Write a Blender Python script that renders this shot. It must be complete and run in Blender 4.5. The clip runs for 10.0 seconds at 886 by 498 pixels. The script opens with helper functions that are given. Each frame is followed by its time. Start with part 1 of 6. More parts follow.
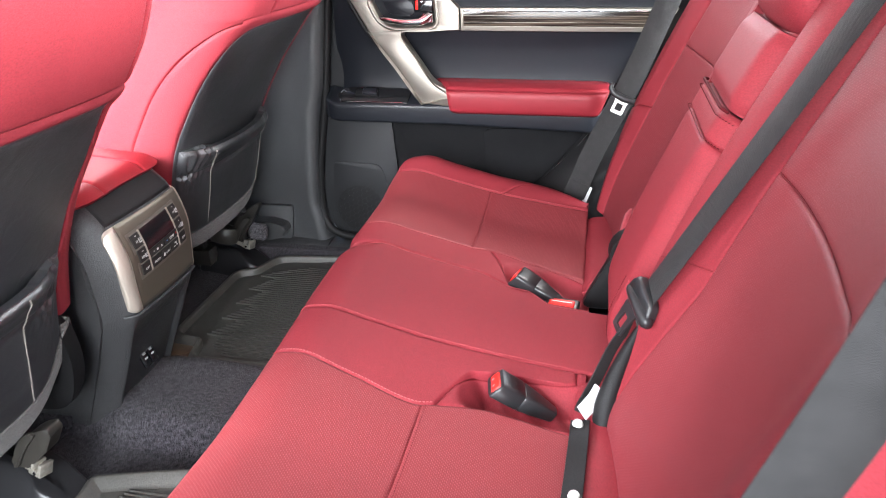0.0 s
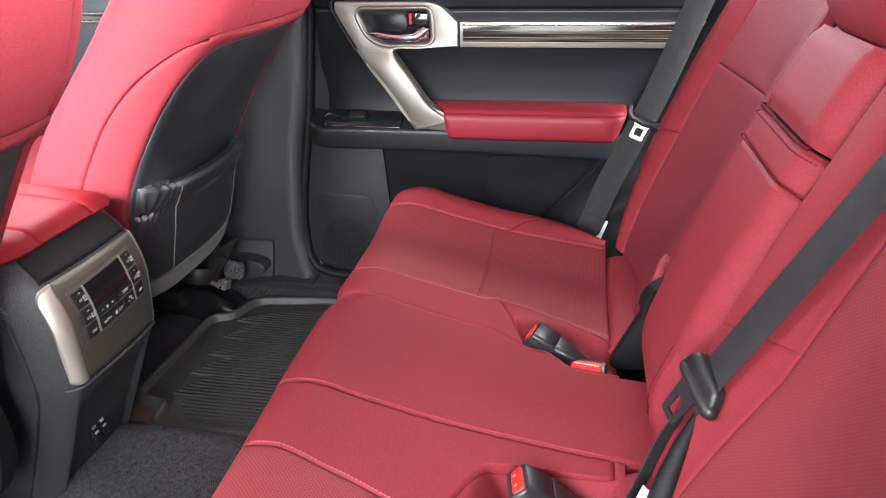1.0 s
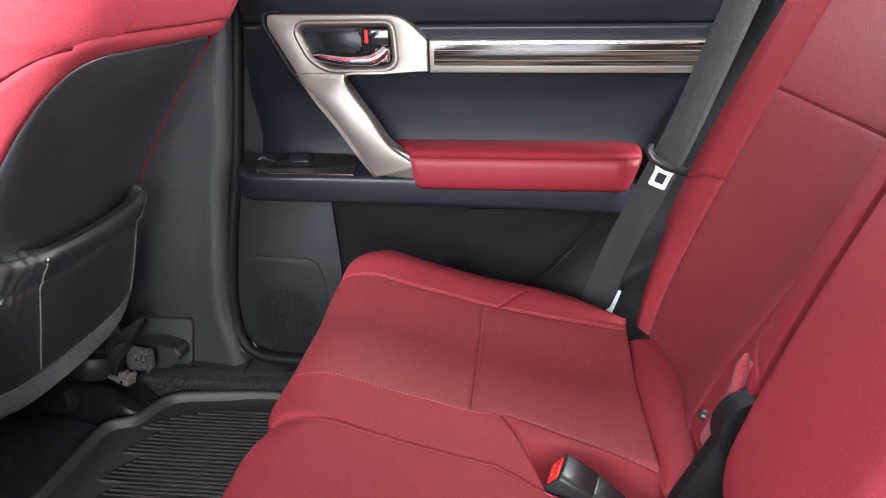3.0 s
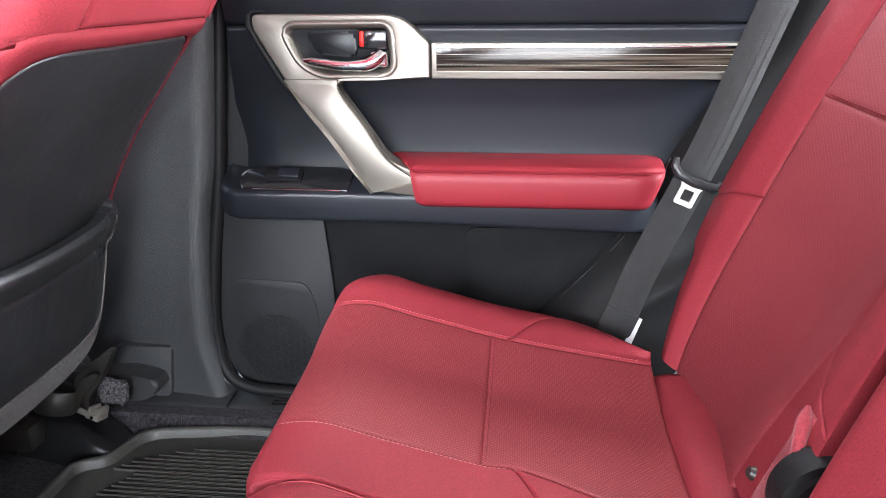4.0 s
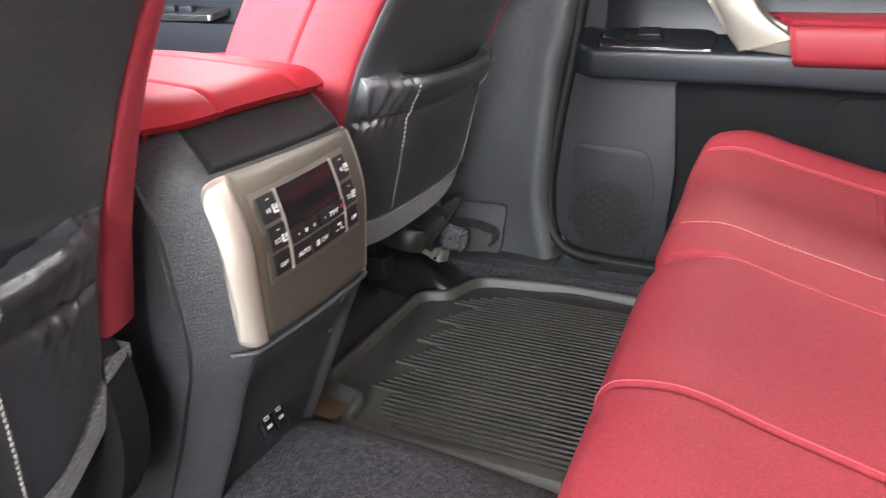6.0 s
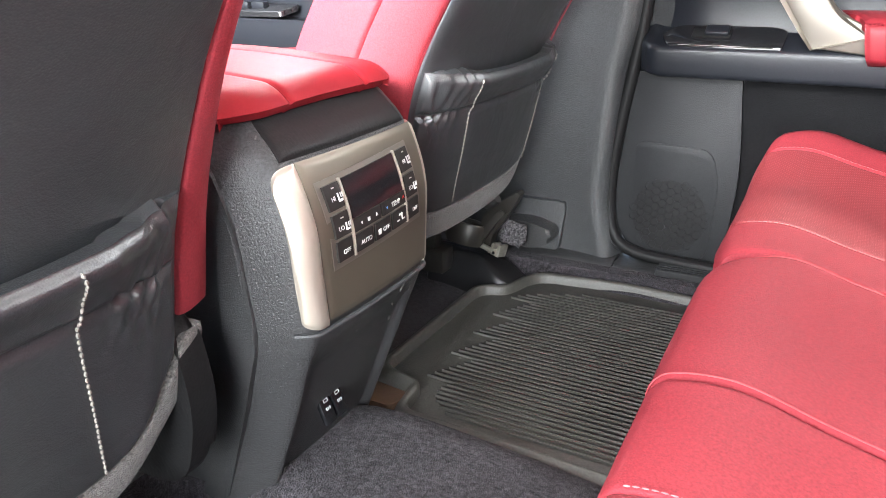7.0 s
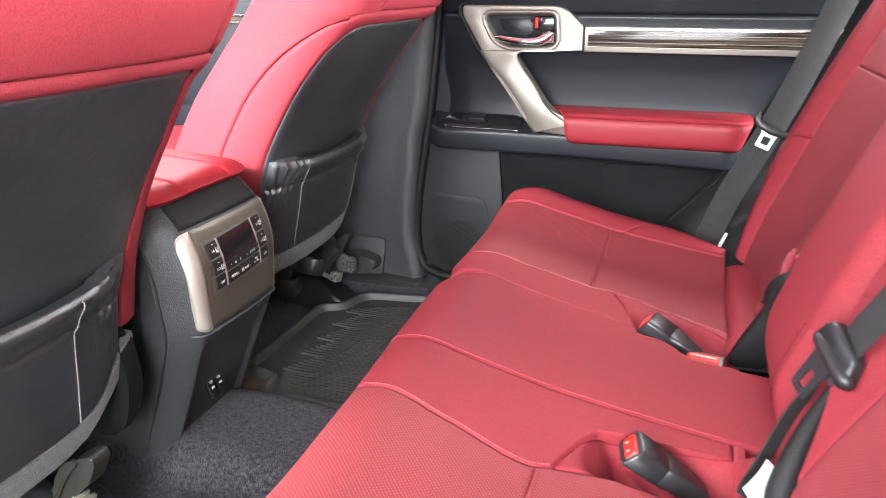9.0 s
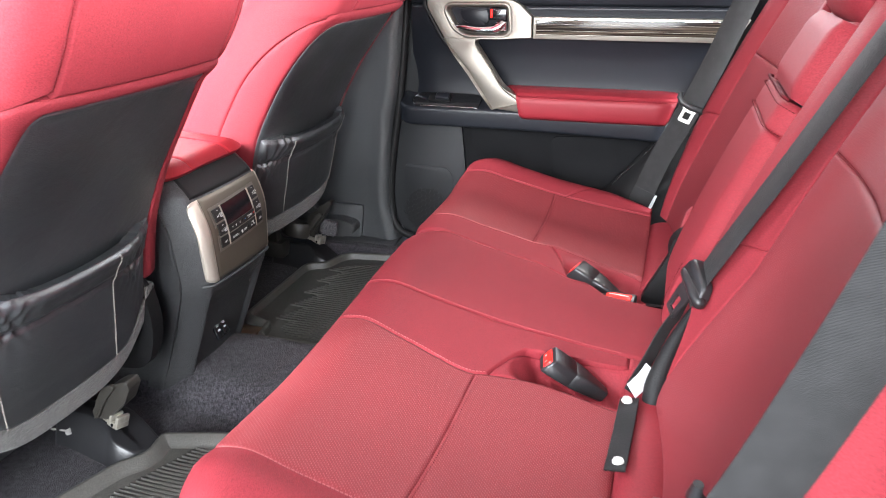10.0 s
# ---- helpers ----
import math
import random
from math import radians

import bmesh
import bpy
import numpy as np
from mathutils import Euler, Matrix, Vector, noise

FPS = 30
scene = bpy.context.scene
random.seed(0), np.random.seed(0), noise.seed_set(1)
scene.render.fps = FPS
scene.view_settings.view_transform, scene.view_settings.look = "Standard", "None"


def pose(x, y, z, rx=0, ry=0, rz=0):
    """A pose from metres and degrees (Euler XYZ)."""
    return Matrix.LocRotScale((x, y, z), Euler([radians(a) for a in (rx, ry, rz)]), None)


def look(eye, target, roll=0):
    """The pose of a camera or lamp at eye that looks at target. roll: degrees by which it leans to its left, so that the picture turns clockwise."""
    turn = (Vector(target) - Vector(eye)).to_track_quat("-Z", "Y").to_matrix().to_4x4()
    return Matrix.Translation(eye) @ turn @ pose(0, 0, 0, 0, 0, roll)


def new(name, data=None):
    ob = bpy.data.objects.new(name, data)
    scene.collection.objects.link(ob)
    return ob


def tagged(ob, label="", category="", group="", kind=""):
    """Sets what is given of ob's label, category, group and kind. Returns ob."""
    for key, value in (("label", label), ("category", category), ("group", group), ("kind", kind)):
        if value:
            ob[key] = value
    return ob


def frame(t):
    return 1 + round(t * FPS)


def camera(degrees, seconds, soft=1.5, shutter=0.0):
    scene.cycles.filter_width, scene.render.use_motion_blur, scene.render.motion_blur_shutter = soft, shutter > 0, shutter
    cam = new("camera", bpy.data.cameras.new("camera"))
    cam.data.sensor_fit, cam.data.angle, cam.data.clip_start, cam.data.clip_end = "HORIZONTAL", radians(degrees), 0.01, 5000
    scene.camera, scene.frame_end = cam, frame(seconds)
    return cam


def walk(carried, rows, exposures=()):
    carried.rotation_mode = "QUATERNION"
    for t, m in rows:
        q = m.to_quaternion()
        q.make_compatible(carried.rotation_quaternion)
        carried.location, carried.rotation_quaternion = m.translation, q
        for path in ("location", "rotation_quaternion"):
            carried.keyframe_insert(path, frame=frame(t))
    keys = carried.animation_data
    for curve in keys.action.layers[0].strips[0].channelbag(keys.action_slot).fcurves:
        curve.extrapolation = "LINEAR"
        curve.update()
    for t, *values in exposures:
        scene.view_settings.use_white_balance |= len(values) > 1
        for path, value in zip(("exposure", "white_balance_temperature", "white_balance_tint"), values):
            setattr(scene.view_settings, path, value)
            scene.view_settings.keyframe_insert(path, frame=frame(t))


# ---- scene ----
cam = camera(61.2, 10.0, 0.5, 0.4)
PATH = [
    (0, (0.214, -1.093, 0.888), (-0.158, 0.688, 0.059), -1.3),
    (0.5, (0.183, -0.988, 0.874), (-0.182, 0.798, 0.053), -1.4),
    (1, (0.151, -0.896, 0.861), (-0.191, 0.907, 0.066), -1.3),
    (1.5, (0.118, -0.824, 0.838), (-0.183, 1.004, 0.083), -1.0),
    (2, (0.095, -0.742, 0.809), (-0.167, 1.103, 0.084), -0.9),
    (2.5, (0.073, -0.65, 0.791), (-0.156, 1.207, 0.085), -0.8),
    (4, (0.028, -0.436, 0.753), (-0.169, 1.441, 0.092), -0.5),
    (4.5, (0.024, -0.438, 0.753), (-0.224, 1.435, 0.094), -0.7),
    (5, (-0.014, -0.457, 0.729), (-0.445, 1.368, 0.035), -0.9),
    (5.5, (-0.09, -0.524, 0.641), (-0.714, 1.241, -0.063), -0.9),
    (6, (-0.133, -0.566, 0.589), (-0.906, 1.13, -0.137), -1.0),
    (6.2, (-0.131, -0.57, 0.589), (-0.959, 1.091, -0.155), -1.1),
    (7.3, (-0.116, -0.598, 0.59), (-1.031, 1.025, -0.136), -1.1),
    (7.5, (-0.099, -0.623, 0.609), (-0.991, 1.015, -0.112), -0.8),
    (8, (-0.015, -0.748, 0.662), (-0.802, 0.956, -0.028), -0.4),
    (8.5, (0.071, -0.856, 0.716), (-0.612, 0.901, 0.049), -0.3),
    (9, (0.132, -0.951, 0.761), (-0.469, 0.835, 0.093), -0.2),
    (9.5, (0.194, -1.057, 0.789), (-0.371, 0.729, 0.087), -0.4),
    (10, (0.24, -1.164, 0.832), (-0.312, 0.607, 0.085), -0.6),
]
walk(cam, [(t, look(eye, target, roll)) for t, eye, target, roll in PATH], [(0.0, 1.42, 6450, 12), (0.5, 1.18, 6450, 12), (1.0, 1.10, 6400, 13), (2.0, 1.06, 6350, 14), (2.5, 0.98, 6300, 14), (4.0, 1.46, 6250, 12), (4.5, 1.48, 6250, 12), (5.0, 1.54, 6400, 12), (6.0, 1.66, 6600, 10), (7.5, 2.18, 6600, 10), (9.0, 1.58, 6500, 11), (10.0, 1.37, 6450, 11)])

# ---- sky and sun ----
world = bpy.data.worlds.new("daylight")
world.use_nodes = True
scene.world = world
wn = world.node_tree.nodes
sky = wn.new("ShaderNodeTexSky")
sky.sky_type, sky.sun_disc = "NISHITA", False
sky.sun_elevation, sky.sun_rotation = radians(52), radians(200)
world.node_tree.links.new(sky.outputs["Color"], wn["Background"].inputs["Color"])
wn["Background"].inputs["Strength"].default_value = 0.15

sun = new("sun", bpy.data.lights.new("sun", "SUN"))
sun.data.energy, sun.data.angle, sun.data.color = 1.2, radians(12), (1.0, 0.96, 0.9)
sun.rotation_euler = (radians(38), 0, radians(160))


def window_light(name, eye, target, sx, sy, watts, colour=(0.93, 0.97, 1.0), spread=180):
    lamp = new(name, bpy.data.lights.new(name, "AREA"))
    lamp.data.shape, lamp.data.size, lamp.data.size_y = "RECTANGLE", sx, sy
    lamp.data.energy, lamp.data.color, lamp.data.spread = watts, colour, radians(spread)
    lamp.matrix_world = look(eye, target)
    return lamp


# daylight through the glass and the open door
window_light("window_light", (-0.05, 0.92, 1.02), (-0.15, 0.1, 0.35), 0.95, 0.34, 7)
for s, watts in ((1, 4), (-1, 40)):
    window_light("window_light", (-1.05, s * 0.92, 1.02), (-0.95, 0.0, 0.55), 0.85, 0.34, watts, spread=115)
window_light("window_light", (-1.85, 0.0, 1.15), (-0.6, 0.0, 0.45), 1.2, 0.5, 5)
window_light("window_light", (-0.10, -3.20, 1.15), (-0.30, 0.1, 0.45), 2.4, 1.7, 175)
for s in (1, -1):
    window_light("window_light", (1.05, s * 0.92, 1.02), (-0.6, s * -0.1, 0.45), 0.8, 0.32, 10)
window_light("window_light", (1.62, 0.0, 0.93), (-0.6, 0.0, 0.5), 1.1, 0.36, 210)


# ---- mesh tools ----
def curve(xs, ys):
    """A smooth curve through points whose xs rise."""
    xs, ys = np.array(xs, float), np.array(ys, float)
    h, d = np.diff(xs), np.diff(ys) / np.diff(xs)
    m = np.empty_like(ys)
    m[0], m[-1] = d[0], d[-1]
    for i in range(1, len(xs) - 1):
        m[i] = 0 if d[i - 1] * d[i] <= 0 else 2 * d[i - 1] * d[i] / (d[i - 1] + d[i])

    def at(x):
        x = np.clip(np.asarray(x, float), xs[0], xs[-1])
        i = np.clip(np.searchsorted(xs, x) - 1, 0, len(xs) - 2)
        t = (x - xs[i]) / h[i]
        return ((2 * t**3 - 3 * t**2 + 1) * ys[i] + (t**3 - 2 * t**2 + t) * h[i] * m[i]
                + (-2 * t**3 + 3 * t**2) * ys[i + 1] + (t**3 - t**2) * h[i] * m[i + 1])
    return at


def thing(name, at, label, category, group="", kind=""):
    ob = new(name)
    ob.location = at
    ob.empty_display_size = 0.05
    return tagged(ob, label, category, group, kind)


def attach(ob, parent):
    if parent is not None:
        ob.parent = parent
        ob.matrix_parent_inverse = Matrix.Translation(parent.location).inverted()


def finish(name, me, material, parent=None, label="", smooth=40):
    me.materials.append(material)
    if smooth:
        me.polygons.foreach_set("use_smooth", [True] * len(me.polygons))
        me.set_sharp_from_angle(angle=radians(smooth))
    ob = new(name, me)
    attach(ob, parent)
    return tagged(ob, label)


def part(name, bm, material, parent=None, label="", smooth=40):
    bmesh.ops.recalc_face_normals(bm, faces=bm.faces)
    me = bpy.data.meshes.new(name)
    bm.to_mesh(me)
    bm.free()
    return finish(name, me, material, parent, label, smooth)


def pydata(name, verts, faces, material, parent=None, label="", smooth=40):
    me = bpy.data.meshes.new(name)
    me.from_pydata([tuple(map(float, v)) for v in verts], [], faces)
    me.validate()
    return finish(name, me, material, parent, label, smooth)


def box(bm, lo, hi, bevel=0.003, seg=2, m=None):
    """A bevelled box between two corners."""
    made = bmesh.ops.create_cube(bm, size=1)["verts"]
    for v in made:
        v.co = Vector([lo[k] + (v.co[k] + 0.5) * (hi[k] - lo[k]) for k in range(3)])
    if bevel:
        edges = list({e for v in made for e in v.link_edges})
        out = bmesh.ops.bevel(bm, geom=edges, offset=bevel, segments=seg, profile=0.5, affect="EDGES")
        made = list({v for f in out["faces"] for v in f.verts} | {v for v in made if v.is_valid})
    if m is not None:
        bmesh.ops.transform(bm, matrix=m, verts=made)
    return made


def slab(bm, outline, place, depth, bevel=0.003, seg=2, hole=None):
    """A plate: outline in two coordinates, place(a, b, d) -> a point, d from 0 (front) to depth."""
    n = len(outline)
    front = [bm.verts.new(place(a, b, 0)) for a, b in outline]
    back = [bm.verts.new(place(a, b, depth)) for a, b in outline]
    rim = []
    for i in range(n):
        rim.append(bm.faces.new((front[i], front[(i + 1) % n], back[(i + 1) % n], back[i])))
    if hole is None:
        f = bm.faces.new(front)
        bm.faces.new(list(reversed(back)))
        edges = list(f.edges)
    else:
        hf = [bm.verts.new(place(a, b, 0)) for a, b in hole]
        hb = [bm.verts.new(place(a, b, depth)) for a, b in hole]
        k = len(hole)
        for i in range(k):
            bm.faces.new((hf[i], hb[i], hb[(i + 1) % k], hf[(i + 1) % k]))
        edges = []
        for ring in (front, hf):
            for i in range(len(ring)):
                edges.append(bm.edges.get((ring[i], ring[(i + 1) % len(ring)])))
        out = bmesh.ops.triangle_fill(bm, use_beauty=True, use_dissolve=False, edges=edges)
        bmesh.ops.triangle_fill(bm, use_beauty=True, use_dissolve=False,
                                edges=[bm.edges.get((r[i], r[(i + 1) % len(r)])) for r in (back, hb) for i in range(len(r))])
    if bevel:
        bmesh.ops.bevel(bm, geom=edges, offset=bevel, segments=seg, profile=0.5, affect="EDGES")


def rounded(points, r, seg=5):
    """The outline with its corners rounded; r: one radius or one for each corner."""
    n, out = len(points), []
    for i in range(n):
        p, a, b = Vector(points[i]), Vector(points[i - 1]), Vector(points[(i + 1) % n])
        ri = r[i] if isinstance(r, (list, tuple)) else r
        u, w = a - p, b - p
        c = min(ri, 0.45 * u.length, 0.45 * w.length)
        s, e = p + u.normalized() * c, p + w.normalized() * c
        for k in range(seg + 1):
            t = k / seg
            out.append(tuple((1 - t) ** 2 * s + 2 * t * (1 - t) * p + t * t * e))
    return out


def smooth_path(points, n):
    """n points on a smooth line through the given ones."""
    p = np.array(points, float)
    s = np.r_[0, np.cumsum(np.linalg.norm(np.diff(p, axis=0), axis=1))]
    q = np.linspace(0, s[-1], n)
    return np.stack([curve(s, p[:, k])(q) for k in range(p.shape[1])], axis=1)


def tube(bm, points, r, sides=8, closed=False):
    """A round cord along points; r: one radius or one for each point."""
    p = [Vector([float(c) for c in q]) for q in points]
    n, rings = len(p), []
    up = None
    for i in range(n):
        t = (p[(i + 1) % n] - p[i - 1]) if closed or 0 < i < n - 1 else (p[1] - p[0] if i == 0 else p[-1] - p[-2])
        t.normalize()
        if up is None:
            up = t.orthogonal().normalized()
        up = (up - t * up.dot(t)).normalized()
        side = t.cross(up)
        ri = float(r[i] if isinstance(r, (list, tuple, np.ndarray)) else r)
        rings.append([bm.verts.new(p[i] + ri * (math.cos(a) * up + math.sin(a) * side))
                      for a in (2 * math.pi * k / sides for k in range(sides))])
    for i in range(n if closed else n - 1):
        a, b = rings[i], rings[(i + 1) % n]
        for k in range(sides):
            bm.faces.new((a[k], a[(k + 1) % sides], b[(k + 1) % sides], b[k]))
    if not closed:
        bm.faces.new(list(reversed(rings[0])))
        bm.faces.new(rings[-1])


def band(bm, points, across, width, thick):
    """A flat woven band along points; across: the direction of its width, one or one for each point."""
    p = [Vector([float(c) for c in q]) for q in points]
    rings = []
    for i in range(len(p)):
        t = (p[min(i + 1, len(p) - 1)] - p[max(i - 1, 0)]).normalized()
        a = Vector(across)
        a = (a - t * a.dot(t)).normalized()
        nrm = t.cross(a)
        w, h = width / 2, thick / 2
        rings.append([bm.verts.new(p[i] + a * x + nrm * y) for x, y in
                      ((-w, -h * 0.4), (-w * 0.97, -h), (w * 0.97, -h), (w, -h * 0.4), (w, h * 0.4), (w * 0.97, h), (-w * 0.97, h), (-w, h * 0.4))])
    for a, b in zip(rings, rings[1:]):
        for k in range(8):
            bm.faces.new((a[k], a[(k + 1) % 8], b[(k + 1) % 8], b[k]))
    bm.faces.new(list(reversed(rings[0])))
    bm.faces.new(rings[-1])


def sheet(P, uv, nu, nv, groove=0.0030, reach=0.0030, skirt=0.015, edges="abcd", puff=0.0, flip=False):
    """Upholstery: a patch of the surface P(u, v) -> points, over uv(a, b) with a, b from 0 to 1, sunk into its seams and turned in
    along its borders. edges: which borders are seams (a: a=0, b: a=1, c: b=0, d: b=1). Returns points and faces."""
    a, b = np.meshgrid(np.linspace(0, 1, nu), np.linspace(0, 1, nv), indexing="ij")
    ease = lambda t: t - 0.75 * np.sin(2 * np.pi * t) / (2 * np.pi)
    a, b = ease(a), ease(b)
    u, v = uv(a, b)
    p = P(u, v)
    du, dv = np.gradient(p, axis=0), np.gradient(p, axis=1)
    nrm = np.cross(du, dv)
    nrm /= np.linalg.norm(nrm, axis=2, keepdims=True) + 1e-12
    if flip:
        nrm = -nrm
    lu = np.r_[np.zeros((1, nv)), np.cumsum(np.linalg.norm(np.diff(p, axis=0), axis=2), axis=0)]
    lv = np.c_[np.zeros((nu, 1)), np.cumsum(np.linalg.norm(np.diff(p, axis=1), axis=2), axis=1)]
    far = np.full((nu, nv), 1.0)
    for key, d in (("a", lu), ("b", lu[-1:] - lu), ("c", lv), ("d", lv[:, -1:] - lv)):
        if key in edges:
            far = np.minimum(far, d)
    p = p + nrm * (-groove * np.exp(-(far / reach) ** 2) + puff * (1 - np.exp(-(far / 0.05) ** 2)))[..., None]
    verts, idx = p.reshape(-1, 3), np.arange(nu * nv).reshape(nu, nv)
    quad = [(int(idx[i, j]), int(idx[i + 1, j]), int(idx[i + 1, j + 1]), int(idx[i, j + 1])) for i in range(nu - 1) for j in range(nv - 1)]
    ring = [(i, 0) for i in range(nu)] + [(nu - 1, j) for j in range(1, nv)] + [(i, nv - 1) for i in range(nu - 2, -1, -1)] + [(0, j) for j in range(nv - 2, 0, -1)]
    inner = np.array([p[i, j] - nrm[i, j] * skirt for i, j in ring])
    base = len(verts)
    verts = np.r_[verts, inner]
    k = len(ring)
    for n in range(k):
        i, j = int(idx[ring[n]]), int(idx[ring[(n + 1) % k]])
        quad.append((j, i, base + n, base + (n + 1) % k))
    if flip:
        quad = [tuple(reversed(q)) for q in quad]
    return verts, quad


def upholstery(name, P, uv, material, parent, label="", nu=40, nv=40, **options):
    return pydata(name, *sheet(P, uv, nu, nv, **options), material, parent, label, smooth=75)


def stitches(name, lines, material, parent, step=0.0062, length=0.0042, r=0.0007, label=""):
    """Short threads along lines of points, joined into one mesh."""
    bm = bmesh.new()
    for line in lines:
        p = np.array(line, float)
        s = np.r_[0, np.cumsum(np.linalg.norm(np.diff(p, axis=0), axis=1))]
        for c in np.arange(step, s[-1] - step, step):
            ends = [Vector([np.interp(c + o, s, p[:, k]) for k in range(3)]) for o in (-length / 2, 0, length / 2)]
            tube(bm, ends, [r * 0.5, r, r * 0.5], 5)
    ob = part(name, bm, material, parent, label)
    return tagged(ob, kind="stuff")


# ---- materials ----
def nodes(name):
    m = bpy.data.materials.new(name)
    m.use_nodes = True
    t = m.node_tree
    return m, t, t.nodes["Principled BSDF"]


def link(t, a, b):
    t.links.new(a, b)


def wear(t, bsdf, colour, dark, scale, amount, coords, fac_from=0.35, fac_to=0.7):
    """Base colour that drifts between two tones in soft patches."""
    n = t.nodes.new("ShaderNodeTexNoise")
    n.inputs["Scale"].default_value, n.inputs["Detail"].default_value = scale, 6
    link(t, coords, n.inputs["Vector"])
    r = t.nodes.new("ShaderNodeMapRange")
    r.inputs["From Min"].default_value, r.inputs["From Max"].default_value = fac_from, fac_to
    r.inputs["To Max"].default_value = amount
    link(t, n.outputs["Fac"], r.inputs["Value"])
    mix = t.nodes.new("ShaderNodeMix")
    mix.data_type = "RGBA"
    mix.inputs["A"].default_value, mix.inputs["B"].default_value = (*colour, 1), (*dark, 1)
    link(t, r.outputs["Result"], mix.inputs["Factor"])
    link(t, mix.outputs["Result"], bsdf.inputs["Base Color"])
    return mix


def grain(t, bsdf, kind, scale, strength, distance, coords, rough=None):
    """Fine relief, and a roughness that follows it."""
    if kind == "cells":
        n = t.nodes.new("ShaderNodeTexVoronoi")
        n.feature = "F1"
        out = n.outputs["Distance"]
    else:
        n = t.nodes.new("ShaderNodeTexNoise")
        n.inputs["Detail"].default_value = 4
        out = n.outputs["Fac"]
    n.inputs["Scale"].default_value = scale
    link(t, coords, n.inputs["Vector"])
    b = t.nodes.new("ShaderNodeBump")
    b.inputs["Strength"].default_value, b.inputs["Distance"].default_value = strength, distance
    link(t, out, b.inputs["Height"])
    link(t, b.outputs["Normal"], bsdf.inputs["Normal"])
    if rough:
        r = t.nodes.new("ShaderNodeMapRange")
        r.inputs["To Min"].default_value, r.inputs["To Max"].default_value = rough
        link(t, out, r.inputs["Value"])
        link(t, r.outputs["Result"], bsdf.inputs["Roughness"])
    return b


def surface(name, colour, dark, rough, kind="noise", scale=400, strength=0.3, distance=0.0006, patch=6, amount=0.6, metal=0.0, coat=0.0, spec=0.5, sheen=0.0, speck=0.0, crease=0.0):
    m, t, b = nodes(name)
    co = t.nodes.new("ShaderNodeTexCoord").outputs["Object"]
    b.inputs["Metallic"].default_value = metal
    b.inputs["Coat Weight"].default_value = coat
    b.inputs["Specular IOR Level"].default_value = spec
    b.inputs["Sheen Weight"].default_value = sheen
    b.inputs["Roughness"].default_value = rough if not isinstance(rough, tuple) else rough[0]
    tone = wear(t, b, colour, dark, patch, amount, co)
    fine = grain(t, b, kind, scale, strength, distance, co, rough if isinstance(rough, tuple) else None)
    if crease:
        # soft unevenness of stretched hide
        n = t.nodes.new("ShaderNodeTexNoise")
        n.inputs["Scale"].default_value, n.inputs["Detail"].default_value, n.inputs["Distortion"].default_value = 34, 3, 0.8
        link(t, co, n.inputs["Vector"])
        b2 = t.nodes.new("ShaderNodeBump")
        b2.inputs["Strength"].default_value, b2.inputs["Distance"].default_value = 1.0, crease
        link(t, n.outputs["Fac"], b2.inputs["Height"])
        link(t, fine.outputs["Normal"], b2.inputs["Normal"])
        link(t, b2.outputs["Normal"], b.inputs["Normal"])
    if speck:
        n = t.nodes.new("ShaderNodeTexNoise")
        n.inputs["Scale"].default_value, n.inputs["Detail"].default_value = scale * 0.8, 3
        link(t, co, n.inputs["Vector"])
        r = t.nodes.new("ShaderNodeMapRange")
        r.inputs["From Min"].default_value, r.inputs["From Max"].default_value = 0.3, 0.7
        r.inputs["To Min"].default_value, r.inputs["To Max"].default_value = 1 - speck, 1 + speck
        link(t, n.outputs["Fac"], r.inputs["Value"])
        mul = t.nodes.new("ShaderNodeMix")
        mul.data_type, mul.blend_type = "RGBA", "MULTIPLY"
        mul.inputs["Factor"].default_value = 1
        link(t, tone.outputs["Result"], mul.inputs["A"])
        link(t, r.outputs["Result"], mul.inputs["B"])
        link(t, mul.outputs["Result"], b.inputs["Base Color"])
    return m


LEATHER = surface("red_leather", (0.193, 0.0216, 0.0288), (0.171, 0.0190, 0.0255), (0.54, 0.68), "cells", 620, 0.30, 0.0006, 5, 0.9, speck=0.18, spec=0.13, crease=0.00018)
DEEP = surface("red_door_leather", (0.154, 0.0100, 0.0158), (0.134, 0.0086, 0.0136), (0.46, 0.60), "cells", 640, 0.25, 0.0005, 5, 0.7, speck=0.08, spec=0.26)
LID = surface("glossy_red_lid_leather", (0.225, 0.012, 0.018), (0.198, 0.010, 0.015), (0.42, 0.52), "cells", 700, 0.18, 0.0004, 5, 0.7, speck=0.05, spec=0.13)
BLACK_LEATHER = surface("black_leather", (0.0215, 0.0228, 0.0246), (0.0300, 0.0316, 0.0338), (0.28, 0.40), "cells", 620, 0.30, 0.0006, 4, 0.8, speck=0.22, spec=0.85, crease=0.0009)
PLASTIC = surface("dark_grained_plastic", (0.0205, 0.0207, 0.0215), (0.030, 0.0302, 0.031), (0.34, 0.50), "noise", 520, 0.9, 0.0013, 7, 0.7, speck=0.50, spec=0.45)
PILLAR = surface("grey_grained_plastic", (0.024, 0.0252, 0.0266), (0.0335, 0.0352, 0.037), (0.36, 0.54), "noise", 620, 0.9, 0.0014, 5, 0.8, speck=0.65, spec=0.55)
PAD = surface("dark_soft_door_skin", (0.0075, 0.0084, 0.0110), (0.0108, 0.0119, 0.0150), (0.30, 0.40), "noise", 520, 0.25, 0.0005, 5, 0.7, speck=0.18, spec=0.25)
